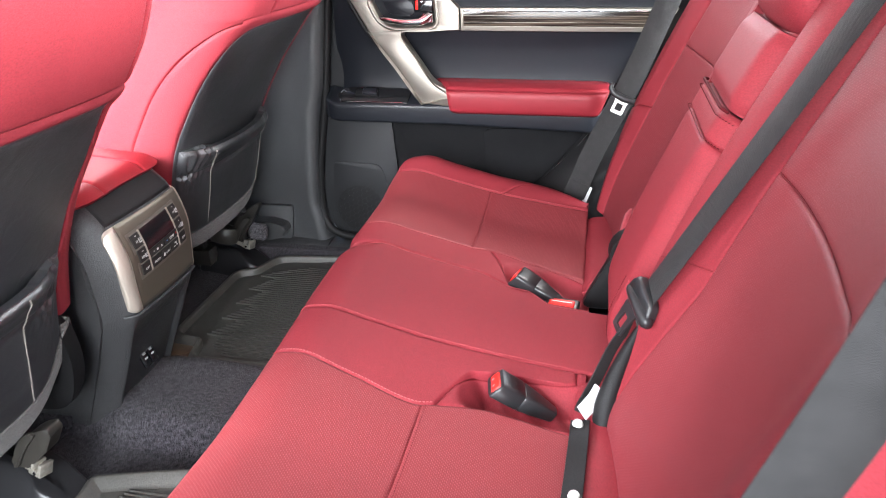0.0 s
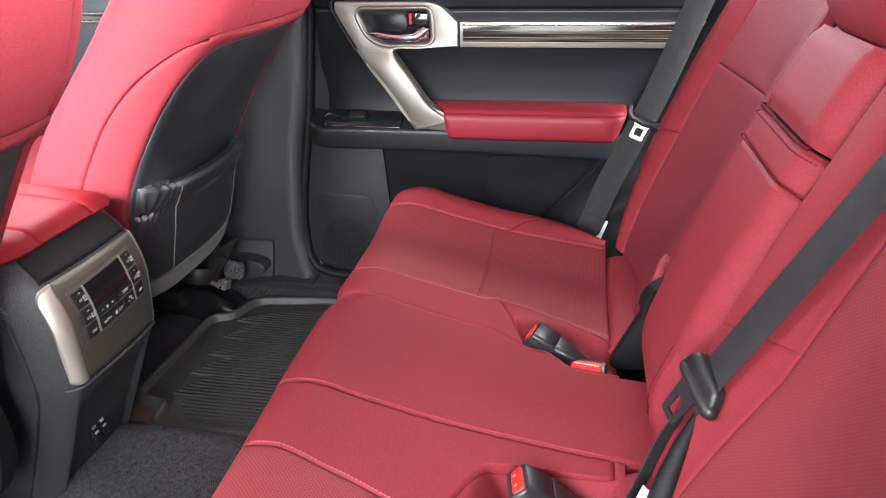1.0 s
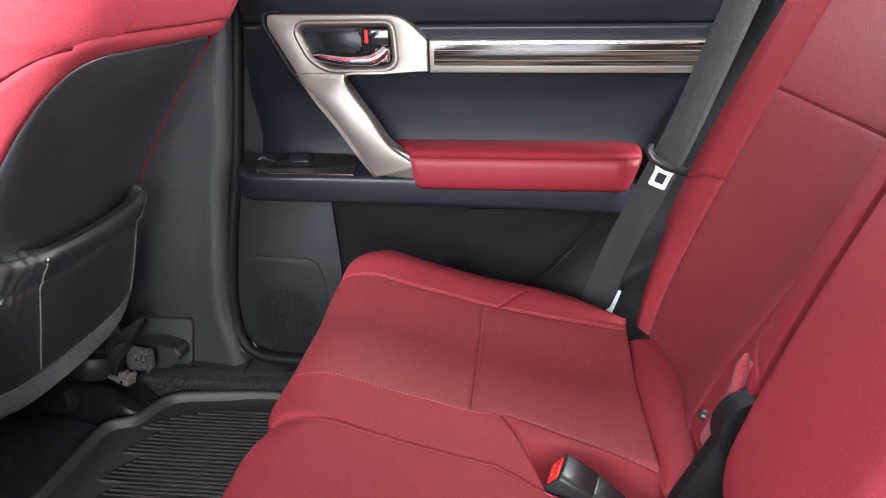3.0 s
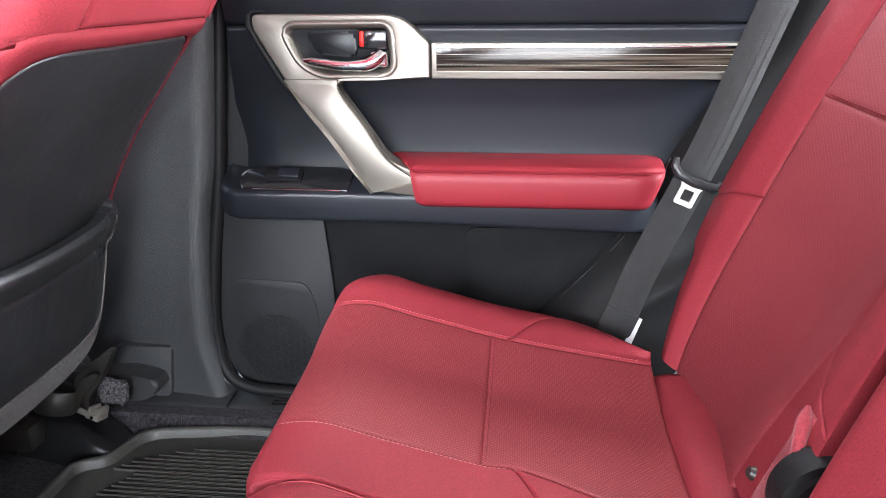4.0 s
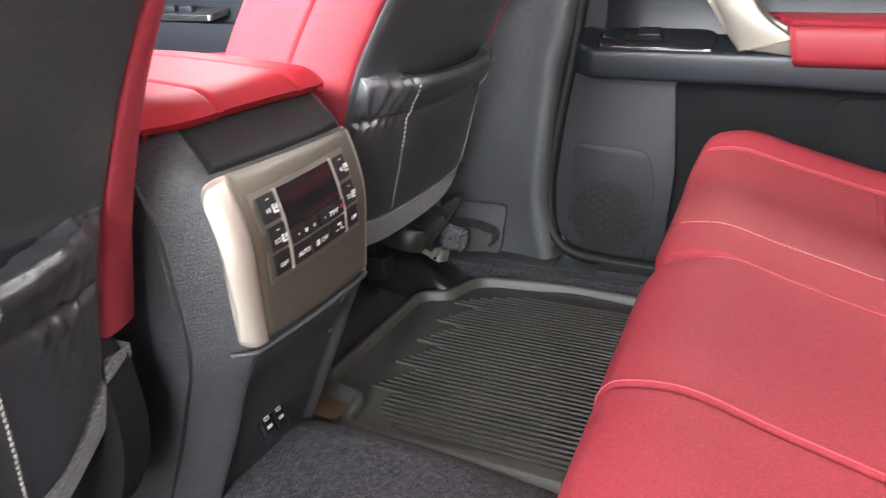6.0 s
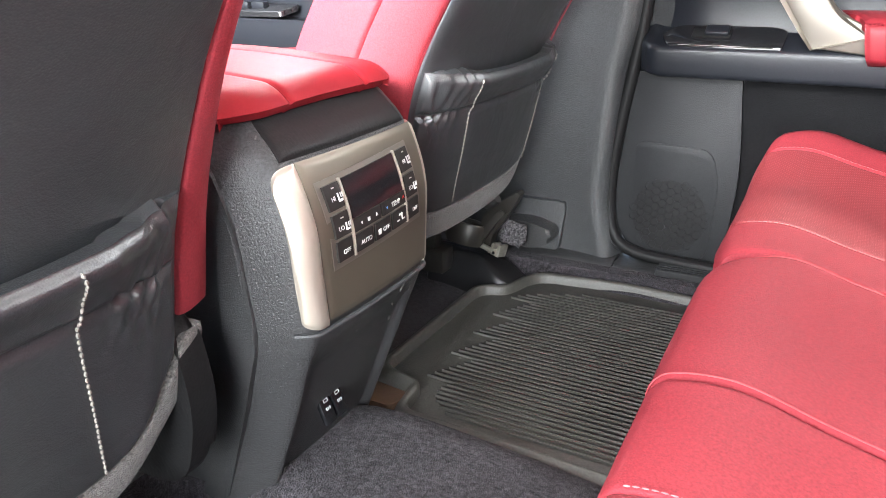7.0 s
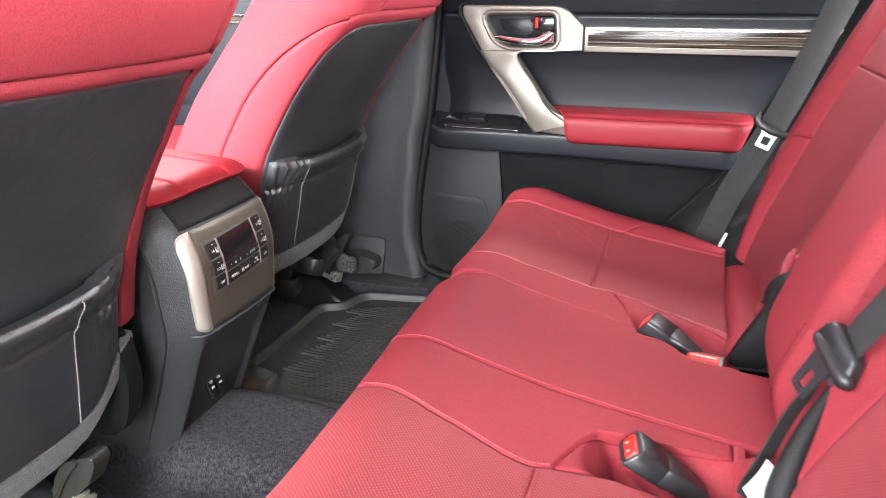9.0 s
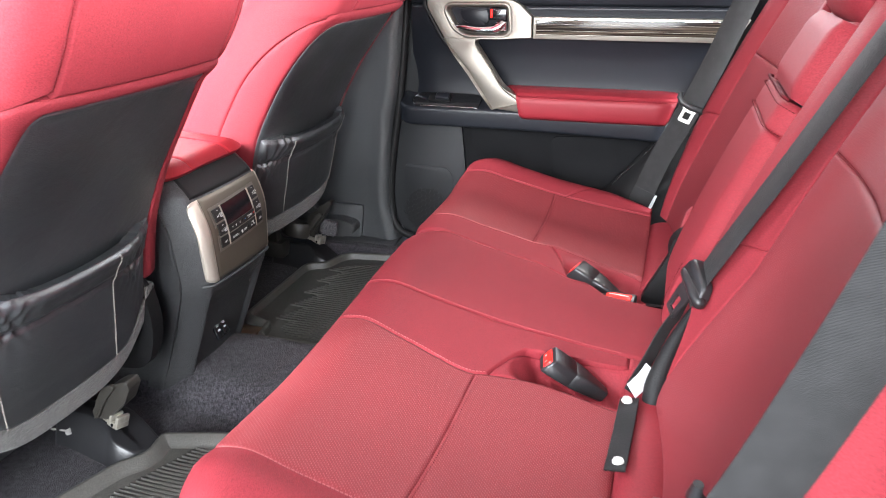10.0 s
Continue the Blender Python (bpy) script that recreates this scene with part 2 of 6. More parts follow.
GLOSS = surface("gloss_black_plastic", (0.008, 0.008, 0.009), (0.013, 0.013, 0.014), 0.14, "noise", 300, 0.02, 0.0003, 8, 0.5)
RUBBER = surface("grey_rubber_mat", (0.041, 0.0398, 0.0345), (0.056, 0.0540, 0.0475), (0.42, 0.62), "noise", 420, 0.5, 0.0010, 9, 0.9, speck=0.25, spec=0.45)
CARPET = surface("charcoal_carpet", (0.0085, 0.0075, 0.0092), (0.046, 0.0408, 0.0480), 0.95, "noise", 440, 1.0, 0.0045, 150, 1.0, spec=0.08, sheen=0.10, speck=0.6)
FELT = surface("grey_felt", (0.052, 0.0515, 0.047), (0.150, 0.147, 0.134), 0.95, "noise", 620, 1.0, 0.003, 300, 1.0, spec=0.1, sheen=0.25, speck=0.5)
CLOTH = surface("grey_mesh_cloth", (0.030, 0.028, 0.031), (0.150, 0.143, 0.148), 0.9, "cells", 420, 1.0, 0.002, 300, 1.0, spec=0.1, speck=0.3)
EDGE_METAL = surface("pale_champagne_metal", (0.46, 0.41, 0.345), (0.42, 0.375, 0.315), (0.40, 0.48), "noise", 900, 0.04, 0.0002, 5, 0.6, metal=0.7)
METAL = surface("champagne_satin_metal", (0.190, 0.174, 0.150), (0.168, 0.154, 0.133), (0.42, 0.50), "noise", 900, 0.04, 0.0002, 5, 0.6, metal=0.85)
PANEL = surface("bronze_satin_panel", (0.108, 0.093, 0.071), (0.095, 0.082, 0.063), (0.36, 0.44), "noise", 900, 0.05, 0.0002, 5, 0.6, metal=0.6)
BRONZE = surface("dark_bronze_plastic", (0.024, 0.022, 0.019), (0.034, 0.031, 0.026), (0.34, 0.48), "noise", 400, 0.3, 0.0005, 20, 0.8, metal=0.2)
CHROME = surface("chrome", (0.72, 0.72, 0.74), (0.66, 0.66, 0.68), 0.10, "noise", 300, 0.02, 0.0002, 6, 0.5, metal=1.0)
STEEL = surface("bare_steel", (0.46, 0.435, 0.375), (0.28, 0.26, 0.22), (0.26, 0.42), "noise", 300, 0.2, 0.0004, 60, 0.9, metal=0.7)
BRIGHT_STEEL = surface("bright_steel", (0.58, 0.565, 0.53), (0.50, 0.485, 0.455), (0.32, 0.42), "noise", 500, 0.1, 0.0002, 30, 0.6, metal=0.55)
WEBBING_DARK = (0.0165, 0.0162, 0.0164)
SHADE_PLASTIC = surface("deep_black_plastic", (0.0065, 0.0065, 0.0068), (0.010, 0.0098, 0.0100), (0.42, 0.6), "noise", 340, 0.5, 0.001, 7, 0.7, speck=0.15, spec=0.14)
# near-black that stands in for shade in the door pocket and seat gap
SHADE_BLACK = surface("black_for_shade", (0.0055, 0.0055, 0.006), (0.008, 0.008, 0.0085), 0.95, "noise", 700, 0.6, 0.001, 20, 0.7, spec=0.05, speck=0.3)
TRIM_BLACK = surface("black_grained_plastic", (0.0095, 0.0100, 0.0110), (0.0145, 0.0152, 0.0165), (0.44, 0.62), "noise", 620, 0.6, 0.0009, 7, 0.8, speck=0.5, spec=0.18)
BUCKLE_BLACK = surface("satin_black_plastic", (0.012, 0.012, 0.013), (0.017, 0.017, 0.018), (0.28, 0.4), "noise", 420, 0.2, 0.0004, 9, 0.6, speck=0.1, spec=0.4)
RED_PLASTIC = surface("red_plastic", (0.66, 0.016, 0.011), (0.56, 0.013, 0.009), 0.42, "noise", 300, 0.03, 0.0002, 6, 0.5, spec=0.25)
SUEDE = surface("red_suede", (0.235, 0.034, 0.043), (0.175, 0.024, 0.031), 0.95, "noise", 500, 0.5, 0.001, 40, 0.9, spec=0.1, sheen=0.15, speck=0.2)
SEAM_THREAD = surface("pale_red_thread", (0.31, 0.075, 0.078), (0.25, 0.058, 0.060), 0.7, "noise", 2000, 0.4, 0.0003, 200, 0.7)
# leather red made paler, as a painted highlight for seam edges
SEAM_GLINT = surface("red_seam_highlight", (0.235, 0.031, 0.037), (0.20, 0.026, 0.032), 0.6, "noise", 900, 0.2, 0.0003, 60, 0.6, spec=0.2)
THREAD = surface("pale_thread", (0.22, 0.20, 0.178), (0.145, 0.132, 0.118), 0.8, "noise", 2000, 0.4, 0.0003, 200, 0.7)
RED_THREAD = surface("red_thread", (0.075, 0.005, 0.008), (0.055, 0.004, 0.006), 0.8, "noise", 2000, 0.4, 0.0003, 200, 0.7, spec=0.1)
WHITE = surface("white_fabric_label", (0.58, 0.59, 0.60), (0.48, 0.49, 0.50), 0.8, "noise", 900, 0.3, 0.0004, 30, 0.6)
WHITE_PRINT = surface("white_print", (0.50, 0.50, 0.48), (0.42, 0.42, 0.40), 0.5, "noise", 900, 0.02, 0.0001, 30, 0.5)
KEY = surface("brown_black_key", (0.013, 0.0118, 0.0108), (0.018, 0.0163, 0.0150), (0.36, 0.46), "noise", 700, 0.1, 0.0003, 20, 0.6, spec=0.25)
ROOF = surface("pale_headliner", (0.55, 0.53, 0.50), (0.48, 0.46, 0.44), 0.95, "noise", 600, 0.6, 0.001, 20, 0.6, spec=0.1)
ASPHALT = surface("asphalt", (0.12, 0.12, 0.12), (0.18, 0.18, 0.175), 0.9, "noise", 120, 0.8, 0.01, 3, 0.8)


def perforated(name, colour, dark, hole, upright=False):
    """Leather pierced with a regular grid of fine holes, laid out across the seat."""
    m, t, b = nodes(name)
    co = t.nodes.new("ShaderNodeTexCoord").outputs["Object"]
    b.inputs["Specular IOR Level"].default_value = 0.14
    mix = wear(t, b, colour, dark, 6, 0.8, co)
    mp = t.nodes.new("ShaderNodeMapping")
    mp.inputs["Rotation"].default_value = (radians(45), 0, 0) if upright else (0, 0, radians(45))
    mp.inputs["Scale"].default_value = (0.0, 285, 285) if upright else (285, 285, 0.0)
    link(t, co, mp.inputs["Vector"])
    v = t.nodes.new("ShaderNodeTexVoronoi")
    v.inputs["Randomness"].default_value = 0
    v.inputs["Scale"].default_value = 1
    link(t, mp.outputs["Vector"], v.inputs["Vector"])
    r = t.nodes.new("ShaderNodeMapRange")
    r.inputs["From Min"].default_value, r.inputs["From Max"].default_value = 0.16, 0.26
    link(t, v.outputs["Distance"], r.inputs["Value"])
    two = t.nodes.new("ShaderNodeMix")
    two.data_type = "RGBA"
    two.inputs["A"].default_value = (*hole, 1)
    link(t, mix.outputs["Result"], two.inputs["B"])
    link(t, r.outputs["Result"], two.inputs["Factor"])
    link(t, two.outputs["Result"], b.inputs["Base Color"])
    bump = grain(t, b, "cells", 750, 0.2, 0.0005, co, (0.46, 0.6))
    b2 = t.nodes.new("ShaderNodeBump")
    b2.inputs["Strength"].default_value, b2.inputs["Distance"].default_value = 0.4, 0.0008
    link(t, r.outputs["Result"], b2.inputs["Height"])
    link(t, bump.outputs["Normal"], b2.inputs["Normal"])
    link(t, b2.outputs["Normal"], b.inputs["Normal"])
    return m


PERF = perforated("perforated_red_leather", (0.164, 0.0222, 0.0262), (0.146, 0.0196, 0.0232), (0.235, 0.053, 0.058))
PERF_BACK = perforated("perforated_red_leather_upright", (0.172, 0.0262, 0.0318), (0.153, 0.0230, 0.0282), (0.215, 0.046, 0.052), True)


def webbing(name, colour):
    m, t, b = nodes(name)
    co = t.nodes.new("ShaderNodeTexCoord").outputs["Object"]
    wear(t, b, colour, tuple(1.5 * c for c in colour), 60, 0.7, co)
    w = t.nodes.new("ShaderNodeTexWave")
    w.bands_direction = "Z"
    w.inputs["Scale"].default_value, w.inputs["Distortion"].default_value = 330, 3.5
    w.inputs["Detail Scale"].default_value = 3
    link(t, co, w.inputs["Vector"])
    bp = t.nodes.new("ShaderNodeBump")
    bp.inputs["Strength"].default_value, bp.inputs["Distance"].default_value = 0.4, 0.0008
    link(t, w.outputs["Fac"], bp.inputs["Height"])
    link(t, bp.outputs["Normal"], b.inputs["Normal"])
    b.inputs["Roughness"].default_value, b.inputs["Specular IOR Level"].default_value = 0.66, 0.2
    return m


WEBBING = webbing("black_seatbelt_webbing", WEBBING_DARK)


def veneer(name):
    m, t, b = nodes(name)
    co = t.nodes.new("ShaderNodeTexCoord").outputs["Object"]
    mp = t.nodes.new("ShaderNodeMapping")
    mp.inputs["Scale"].default_value = (6, 1, 260)
    link(t, co, mp.inputs["Vector"])
    n = t.nodes.new("ShaderNodeTexNoise")
    n.inputs["Scale"].default_value, n.inputs["Detail"].default_value = 1.0, 5
    link(t, mp.outputs["Vector"], n.inputs["Vector"])
    r = t.nodes.new("ShaderNodeValToRGB")
    r.color_ramp.elements[0].position, r.color_ramp.elements[0].color = 0.40, (0.008, 0.006, 0.005, 1)
    r.color_ramp.elements[1].position, r.color_ramp.elements[1].color = 0.72, (0.085, 0.066, 0.05, 1)
    link(t, n.outputs["Fac"], r.inputs["Fac"])
    link(t, r.outputs["Color"], b.inputs["Base Color"])
    b.inputs["Roughness"].default_value, b.inputs["Specular IOR Level"].default_value = 0.16, 0.22
    return m


VENEER = veneer("dark_striped_veneer")


# ---- the car's floor, pillars, roof and the ground outside ----
bm = bmesh.new()
bmesh.ops.create_grid(bm, x_segments=2, y_segments=2, size=400)
bmesh.ops.translate(bm, verts=bm.verts, vec=(0, 0, -0.55))
tagged(part("ground", bm, ASPHALT), "grey asphalt of a car park outside the open door", "ground", kind="structure")

# floor carpet with its raised tunnel
xs, ys = np.linspace(-1.9, 0.75, 54), np.linspace(-0.74, 0.74, 75)
gx, gy = np.meshgrid(xs, ys, indexing="ij")
side = 1 / (1 + np.exp((np.abs(gy + 0.010) - curve([-2, -0.66, -0.56, 1], [0.090, 0.092, 0.118, 0.120])(gx)) / 0.006))
gz = side * curve([-2.0, -0.62, -0.35, -0.2, 1.0], [0.07, 0.062, 0.045, 0.03, 0.03])(gx) + 0.004 * np.sin(gx * 9) * np.cos(gy * 7)
gz += 0.045 * np.clip((np.abs(gy) - 0.61) / 0.05, 0, 1)
idx = np.arange(gx.size).reshape(gx.shape)
floor_faces = [(int(idx[i, j]), int(idx[i + 1, j]), int(idx[i + 1, j + 1]), int(idx[i, j + 1])) for i in range(len(xs) - 1) for j in range(len(ys) - 1)]
tagged(pydata("floor", np.stack([gx, gy, gz], -1).reshape(-1, 3), floor_faces, CARPET), "charcoal carpeted car floor with a raised centre tunnel", "floor", kind="structure")


def body_piece(name, outline, lo, hi, material, label, axis="y", bevel=0.01):
    b = bmesh.new()
    if axis == "y":
        slab(b, outline, lambda a, c, d: (a, lo + d, c), hi - lo, bevel)
    elif axis == "x":
        slab(b, outline, lambda a, c, d: (lo + d, a, c), hi - lo, bevel)
    else:
        slab(b, outline, lambda a, c, d: (a, c, lo + d), hi - lo, bevel)
    return tagged(part(name, b, material), label, "car body", kind="structure")


# shell around the cabin, open at the near rear door
body_piece("roof", rounded([(-1.25, -0.78), (1.55, -0.78), (1.55, 0.60), (-1.25, 0.60)], 0.12), 1.16, 1.20, ROOF, "pale fabric headliner under the car roof", "z")
for s in (1, -1):
    body_piece("side_rail", rounded([(-1.35, 1.10), (1.5, 1.10), (1.5, 1.20), (-1.25, 1.20)], 0.02), (0.61 if s > 0 else -0.86), (0.71 if s > 0 else -0.76), ROOF, "pale headliner rail above the side windows")
    body_piece("rear_quarter", rounded([(0.42, -0.3), (1.6, -0.3), (1.6, 0.84), (0.42, 0.84)], 0.03), s * 0.80 - 0.05, s * 0.80 + 0.05, PLASTIC, "dark trim of the rear quarter panel")
    body_piece("rear_pillar", rounded([(0.55, 0.8), (0.80, 0.8), (0.72, 1.16), (0.50, 1.16)], 0.02), s * 0.75 - 0.04, s * 0.75 + 0.04, ROOF, "pale rear roof pillar")
    body_piece("windscreen_pillar", rounded([(-1.9, 0.72), (-1.78, 0.72), (-1.22, 1.16), (-1.34, 1.16)], 0.02), s * 0.68 - 0.04, s * 0.68 + 0.04, ROOF, "pale windscreen pillar")
body_piece("tailgate", rounded([(-0.75, -0.3), (0.75, -0.3), (0.75, 0.84), (-0.75, 0.84)], 0.05), 1.58, 1.64, PLASTIC, "dark inner trim of the tailgate", "x")
body_piece("dashboard", rounded([(-0.72, 0.0), (0.72, 0.0), (0.72, 0.70), (-0.72, 0.70)], 0.06), -1.95, -1.62, PLASTIC, "dark dashboard far ahead of the seats", "x", 0.03)

# centre pillar on the far side, with its lower cover and step trim
pillar = thing("centre_pillar", (-0.58, 0.73, 0.05), "grey grained plastic centre pillar trim beside the rear door", "pillar trim", kind="structure")


def pillar_surface(u, v):
    """u along the pillar's section, v up."""
    section_x = curve([0, 0.18, 0.36, 0.5, 0.62, 0.75, 1], [-0.95, -0.78, -0.66, -0.585, -0.545, -0.512, -0.478])
    section_y = curve([0, 0.18, 0.36, 0.5, 0.62, 0.75, 0.88, 1], [0.76, 0.745, 0.728, 0.722, 0.718, 0.712, 0.722, 0.756])
    lean = curve([0.0, 0.1, 0.17, 0.38, 0.48, 0.70, 1.2], [0.034, 0.012, 0.0, 0.012, 0.034, 0.055, 0.11])
    narrow = curve([0.0, 0.17, 0.38, 0.40, 0.7, 1.2], [1, 1, 0.86, 1.0, 0.95, 0.8])
    x = -0.498 + (section_x(u) + 0.478) * narrow(v) + lean(v)
    return np.stack([x, section_y(u) - 0.03 * (v > 0.45) * (v - 0.45), v], -1)


pydata("upper_trim", *sheet(pillar_surface, lambda a, b: (a, 0.045 + b * 1.1), 36, 70, groove=0.0, skirt=0.02, edges=""), PILLAR, pillar, smooth=60)
bm = bmesh.new()
slab(bm, rounded([(-0.69, 0.148), (-0.581, 0.150), (-0.594, 0.05), (-0.71, 0.04)], 0.012), lambda a, c, d: (a, 0.7105 + d, c), 0.03, 0.003, 3)
part("cover", bm, PILLAR, pillar, "raised rectangular cover")
bm = bmesh.new()
slab(bm, rounded([(-0.715, 0.112), (-0.640, 0.116), (-0.596, 0.104), (-0.592, 0.082), (-0.625, 0.064), (-0.72, 0.062)], 0.014), lambda a, c, d: (a, 0.668 + d, c), 0.045, 0.008, 3)
part("anchor_cap", bm, PLASTIC, pillar, "rounded plastic cap over the belt anchor")

sill = thing("door_sill", (-0.4, 0.66, 0.06), "black ribbed plastic sill plate along the door opening", "sill", kind="structure")
bm = bmesh.new()
for x0, x1 in ((-1.5, -0.482), (-0.478, 0.2)):
    slab(bm, rounded([(0.668, 0.0), (0.672, 0.034), (0.690, 0.048), (0.74, 0.054), (0.78, 0.05), (0.78, 0.0)], 0.010), lambda a, c, d, x0=x0: (x0 + d, a, c), x1 - x0, 0.003)
part("plate", bm, PLASTIC, sill)
for k in range(7):
    bm = bmesh.new()
    box(bm, (-0.40, 0.684 + 0.010 * k, 0.045), (0.12, 0.6885 + 0.010 * k, 0.0585), 0.0015, 1)
    part("rib", bm, BUCKLE_BLACK, sill)


# ---- rear bench ----
CP = [-0.50, -0.40, -0.31, -0.275, -0.235, -0.18, -0.1, 0.0, 0.1, 0.21, 0.30]
CX = curve(CP, [-0.180, -0.200, -0.216, -0.216, -0.203, -0.167, -0.1, 0.0, 0.1, 0.21, 0.30])
CZ = curve(CP, [0.05, 0.16, 0.255, 0.296, 0.318, 0.324, 0.306, 0.280, 0.262, 0.246, 0.238])
SIDE_Y = curve([0, 0.50, 0.56, 0.60, 0.63, 0.65, 0.68, 0.78], [0, 0.50, 0.557, 0.596, 0.620, 0.629, 0.632, 0.632])
SIDE_Z = curve([0, 0.07, 0.13, 0.20, 0.25, 0.37, 0.50, 0.56, 0.60, 0.63, 0.65, 0.68, 0.78], [0.008, 0.0075, 0.005, 0.002, 0.000, -0.002, 0.016, 0.030, 0.024, 0.000, -0.030, -0.075, -0.18])
TAPER = curve([-0.6, -0.34, -0.25, -0.15, 0.07, 0.12, 0.165, 0.20, 0.215, 0.4], [0.25, 0.22, 0.12, 0.0, 0.0, 0.10, 0.38, 0.78, 0.99, 0.99])


def cushion(p, w):
    """The bench's seat: p from the front face over the top to the back, w from the car's middle outwards."""
    s, a = np.sign(w), np.abs(w)
    e = np.where(s < 0, np.interp(a, [0, 0.30, 0.595, 0.90], [0, 0.30, 0.503, 0.808]), a)
    y = SIDE_Y(e) + a - e
    rest = np.where(s < 0, 0.607, 0.515)
    y = np.where(y > rest, rest + (y - rest) * (1 - TAPER(p)), y)
    corner = np.clip((e - 0.42) / 0.22, 0, 1) ** 2
    x = CX(p) + (0.030 * corner - 0.009 - 0.022 * s * y) * np.clip((-p - 0.05) / 0.15, 0, 1)
    x = x + 0.007 * (s > 0) * np.clip(1 - np.abs(a - 0.132) / 0.035, 0, 1) ** 2 * np.clip((-p - 0.06) / 0.16, 0, 1)
    z = CZ(p) + SIDE_Z(e) * np.clip((p + 0.6) / 0.3, 0.3, 1)
    return np.stack([x, s * y, z], -1)


SPLIT = 0.128


def centre_seat(p, w):
    """The centre place, its front corner rounded off beside the far seat."""
    q = cushion(p, w)
    r = np.clip((w - 0.050) / (SPLIT - 0.050), 0, 1) ** 2.2 * np.clip((-p - 0.06) / 0.16, 0, 1)
    q[..., 0] += 0.020 * r
    q[..., 2] -= 0.004 * r
    return q


OUTER = {1: 0.503, -1: 0.595}
TEE = {1: -0.004, -1: 0.011}
SEAT_END = 0.215
INSERT_FAR = curve([-0.5, -0.1, 0.0, 0.03, 0.12, 0.22], [0.228, 0.228, 0.228, 0.234, 0.210, 0.182])
INSERT_NEAR = curve([-0.5, -0.2, -0.09, 0.0, 0.03, 0.10, 0.22], [0.244, 0.250, 0.264, 0.282, 0.272, 0.258, 0.274])


def inner_at(p, s):
    """Where the perforated insert ends towards the car's middle."""
    return INSERT_FAR(p) if s > 0 else INSERT_NEAR(p)


def across(p0, p1, s):
    """A stretch of the insert, from p0 to p1."""
    def uv(a, b):
        p = p0 + (p1 - p0) * a
        return p, s * (inner_at(p, s) + (OUTER[s] - inner_at(p, s)) * b)
    return uv


def between(p0, p1, w0, w1):
    return lambda a, b: (p0 + (p1 - p0) * a, w0 + (w1 - w0) * b)


def soft_step(t):
    t = np.clip(t, 0, 1)
    return t * t * (3 - 2 * t)


def cut_line(b, s):
    """Where the inner bolster ends and the buckle's pocket begins, from the insert to the split."""
    if s > 0:
        return 0.030 + 0.058 * b**0.8
    return 0.028 + 0.042 * np.clip(b / 0.66, 0, 1) ** 1.3 + (SEAT_END - 0.070) * soft_step((b - 0.60) / 0.20)


def seat_cushion(seat, s):
    """One outer seat's cushion; s: the side of the car."""
    f, out, end = s < 0, OUTER[s], 0.76 + OUTER[s] - 0.503
    upholstery("front_insert", cushion, across(-0.245, TEE[s], s), PERF, seat, "perforated dull red leather", 44, 44, groove=0.0015, reach=0.0024, edges="bcd", flip=f)
    upholstery("rear_insert", cushion, across(TEE[s], SEAT_END, s), PERF, seat, "perforated dull red leather", 40, 44, groove=0.0015, reach=0.0024, edges="abcd", flip=f)
    upholstery("front_face", cushion, across(-0.48, -0.245, s), PERF, seat, "", 20, 24, groove=0.003, edges="cd", flip=f)
    tuck = lambda b: 0.018 + 0.19 * np.minimum(b, 0.5)
    upholstery("outer_bolster", cushion, lambda a, b: (-0.48 + a * (0.48 + tuck(b)), s * (out + (end - out) * b)), LEATHER, seat, "smooth red leather", 60, 34, edges="bc", flip=f)
    upholstery("outer_rear_bolster", cushion, lambda a, b: (tuck(b) + a * (SEAT_END - tuck(b)), s * (out + (end - out) * b)), LEATHER, seat, "smooth red leather", 24, 34, edges="ac", flip=f)

    def bolster(a, b):
        p = -0.48 + a * (0.48 + cut_line(b, s))
        return p, s * (inner_at(p, s) + (split_at(p, s) - inner_at(p, s)) * b)
    upholstery("inner_bolster", cushion, bolster, LEATHER, seat, "smooth red leather", 80, 40, groove=0.0035, edges="bcd", skirt=0.030 if s > 0 else 0.015, flip=not f)


def split_at(p, s):
    """Where an outer seat meets the centre place; it bends in beside the far buckle."""
    t = np.clip((p - 0.02) / 0.08, 0, 1)
    u = np.clip((p - 0.115) / 0.05, 0, 1)
    return SPLIT - (0.034 * t * t * (3 - 2 * t) + 0.034 * u * u * (3 - 2 * u)) * (s > 0)


def seat_stitching(seat, s):
    """Pale thread along the insert's seams."""
    p0 = np.linspace(-0.235, 0.028, 60)
    p1 = np.linspace(-0.235, 0.20, 70)
    rows = [cushion(p0, s * (inner_at(p0, s) - 0.0045)), cushion(p1, np.full(70, s * (OUTER[s] + 0.0045)))]
    for r in rows:
        r[:, 2] += 0.0006
    stitches("seat_stitching", rows[:1], SEAM_THREAD, seat, 0.0052, 0.0038, 0.0007, "pale red stitching")
    stitches("side_stitching", rows[1:], SEAM_THREAD, seat, 0.0052, 0.0038, 0.0005, "pale red stitching")
    w0 = np.linspace(float(inner_at(TEE[s], s)) + 0.006, OUTER[s] - 0.006, 50)
    row = cushion(np.full(50, TEE[s] + 0.0045), s * w0)
    row[:, 2] += 0.0003
    stitches("cross_stitching", [row], RED_THREAD, seat, 0.0052, 0.0036, 0.0004, "dark red stitching")


def pocket_floor(p, w):
    q = cushion(p, w)
    t = soft_step((p - np.where(w > 0, 0.055, 0.046)) / 0.045)
    dip = t * np.exp(-(((np.abs(w) - np.where(w > 0, 0.128, 0.212)) / np.where(w > 0, 0.050, 0.041)) ** 4))
    q[..., 2] -= 0.034 * dip + 0.0025 * dip * np.sin(p * 160 + w * 90)
    return q


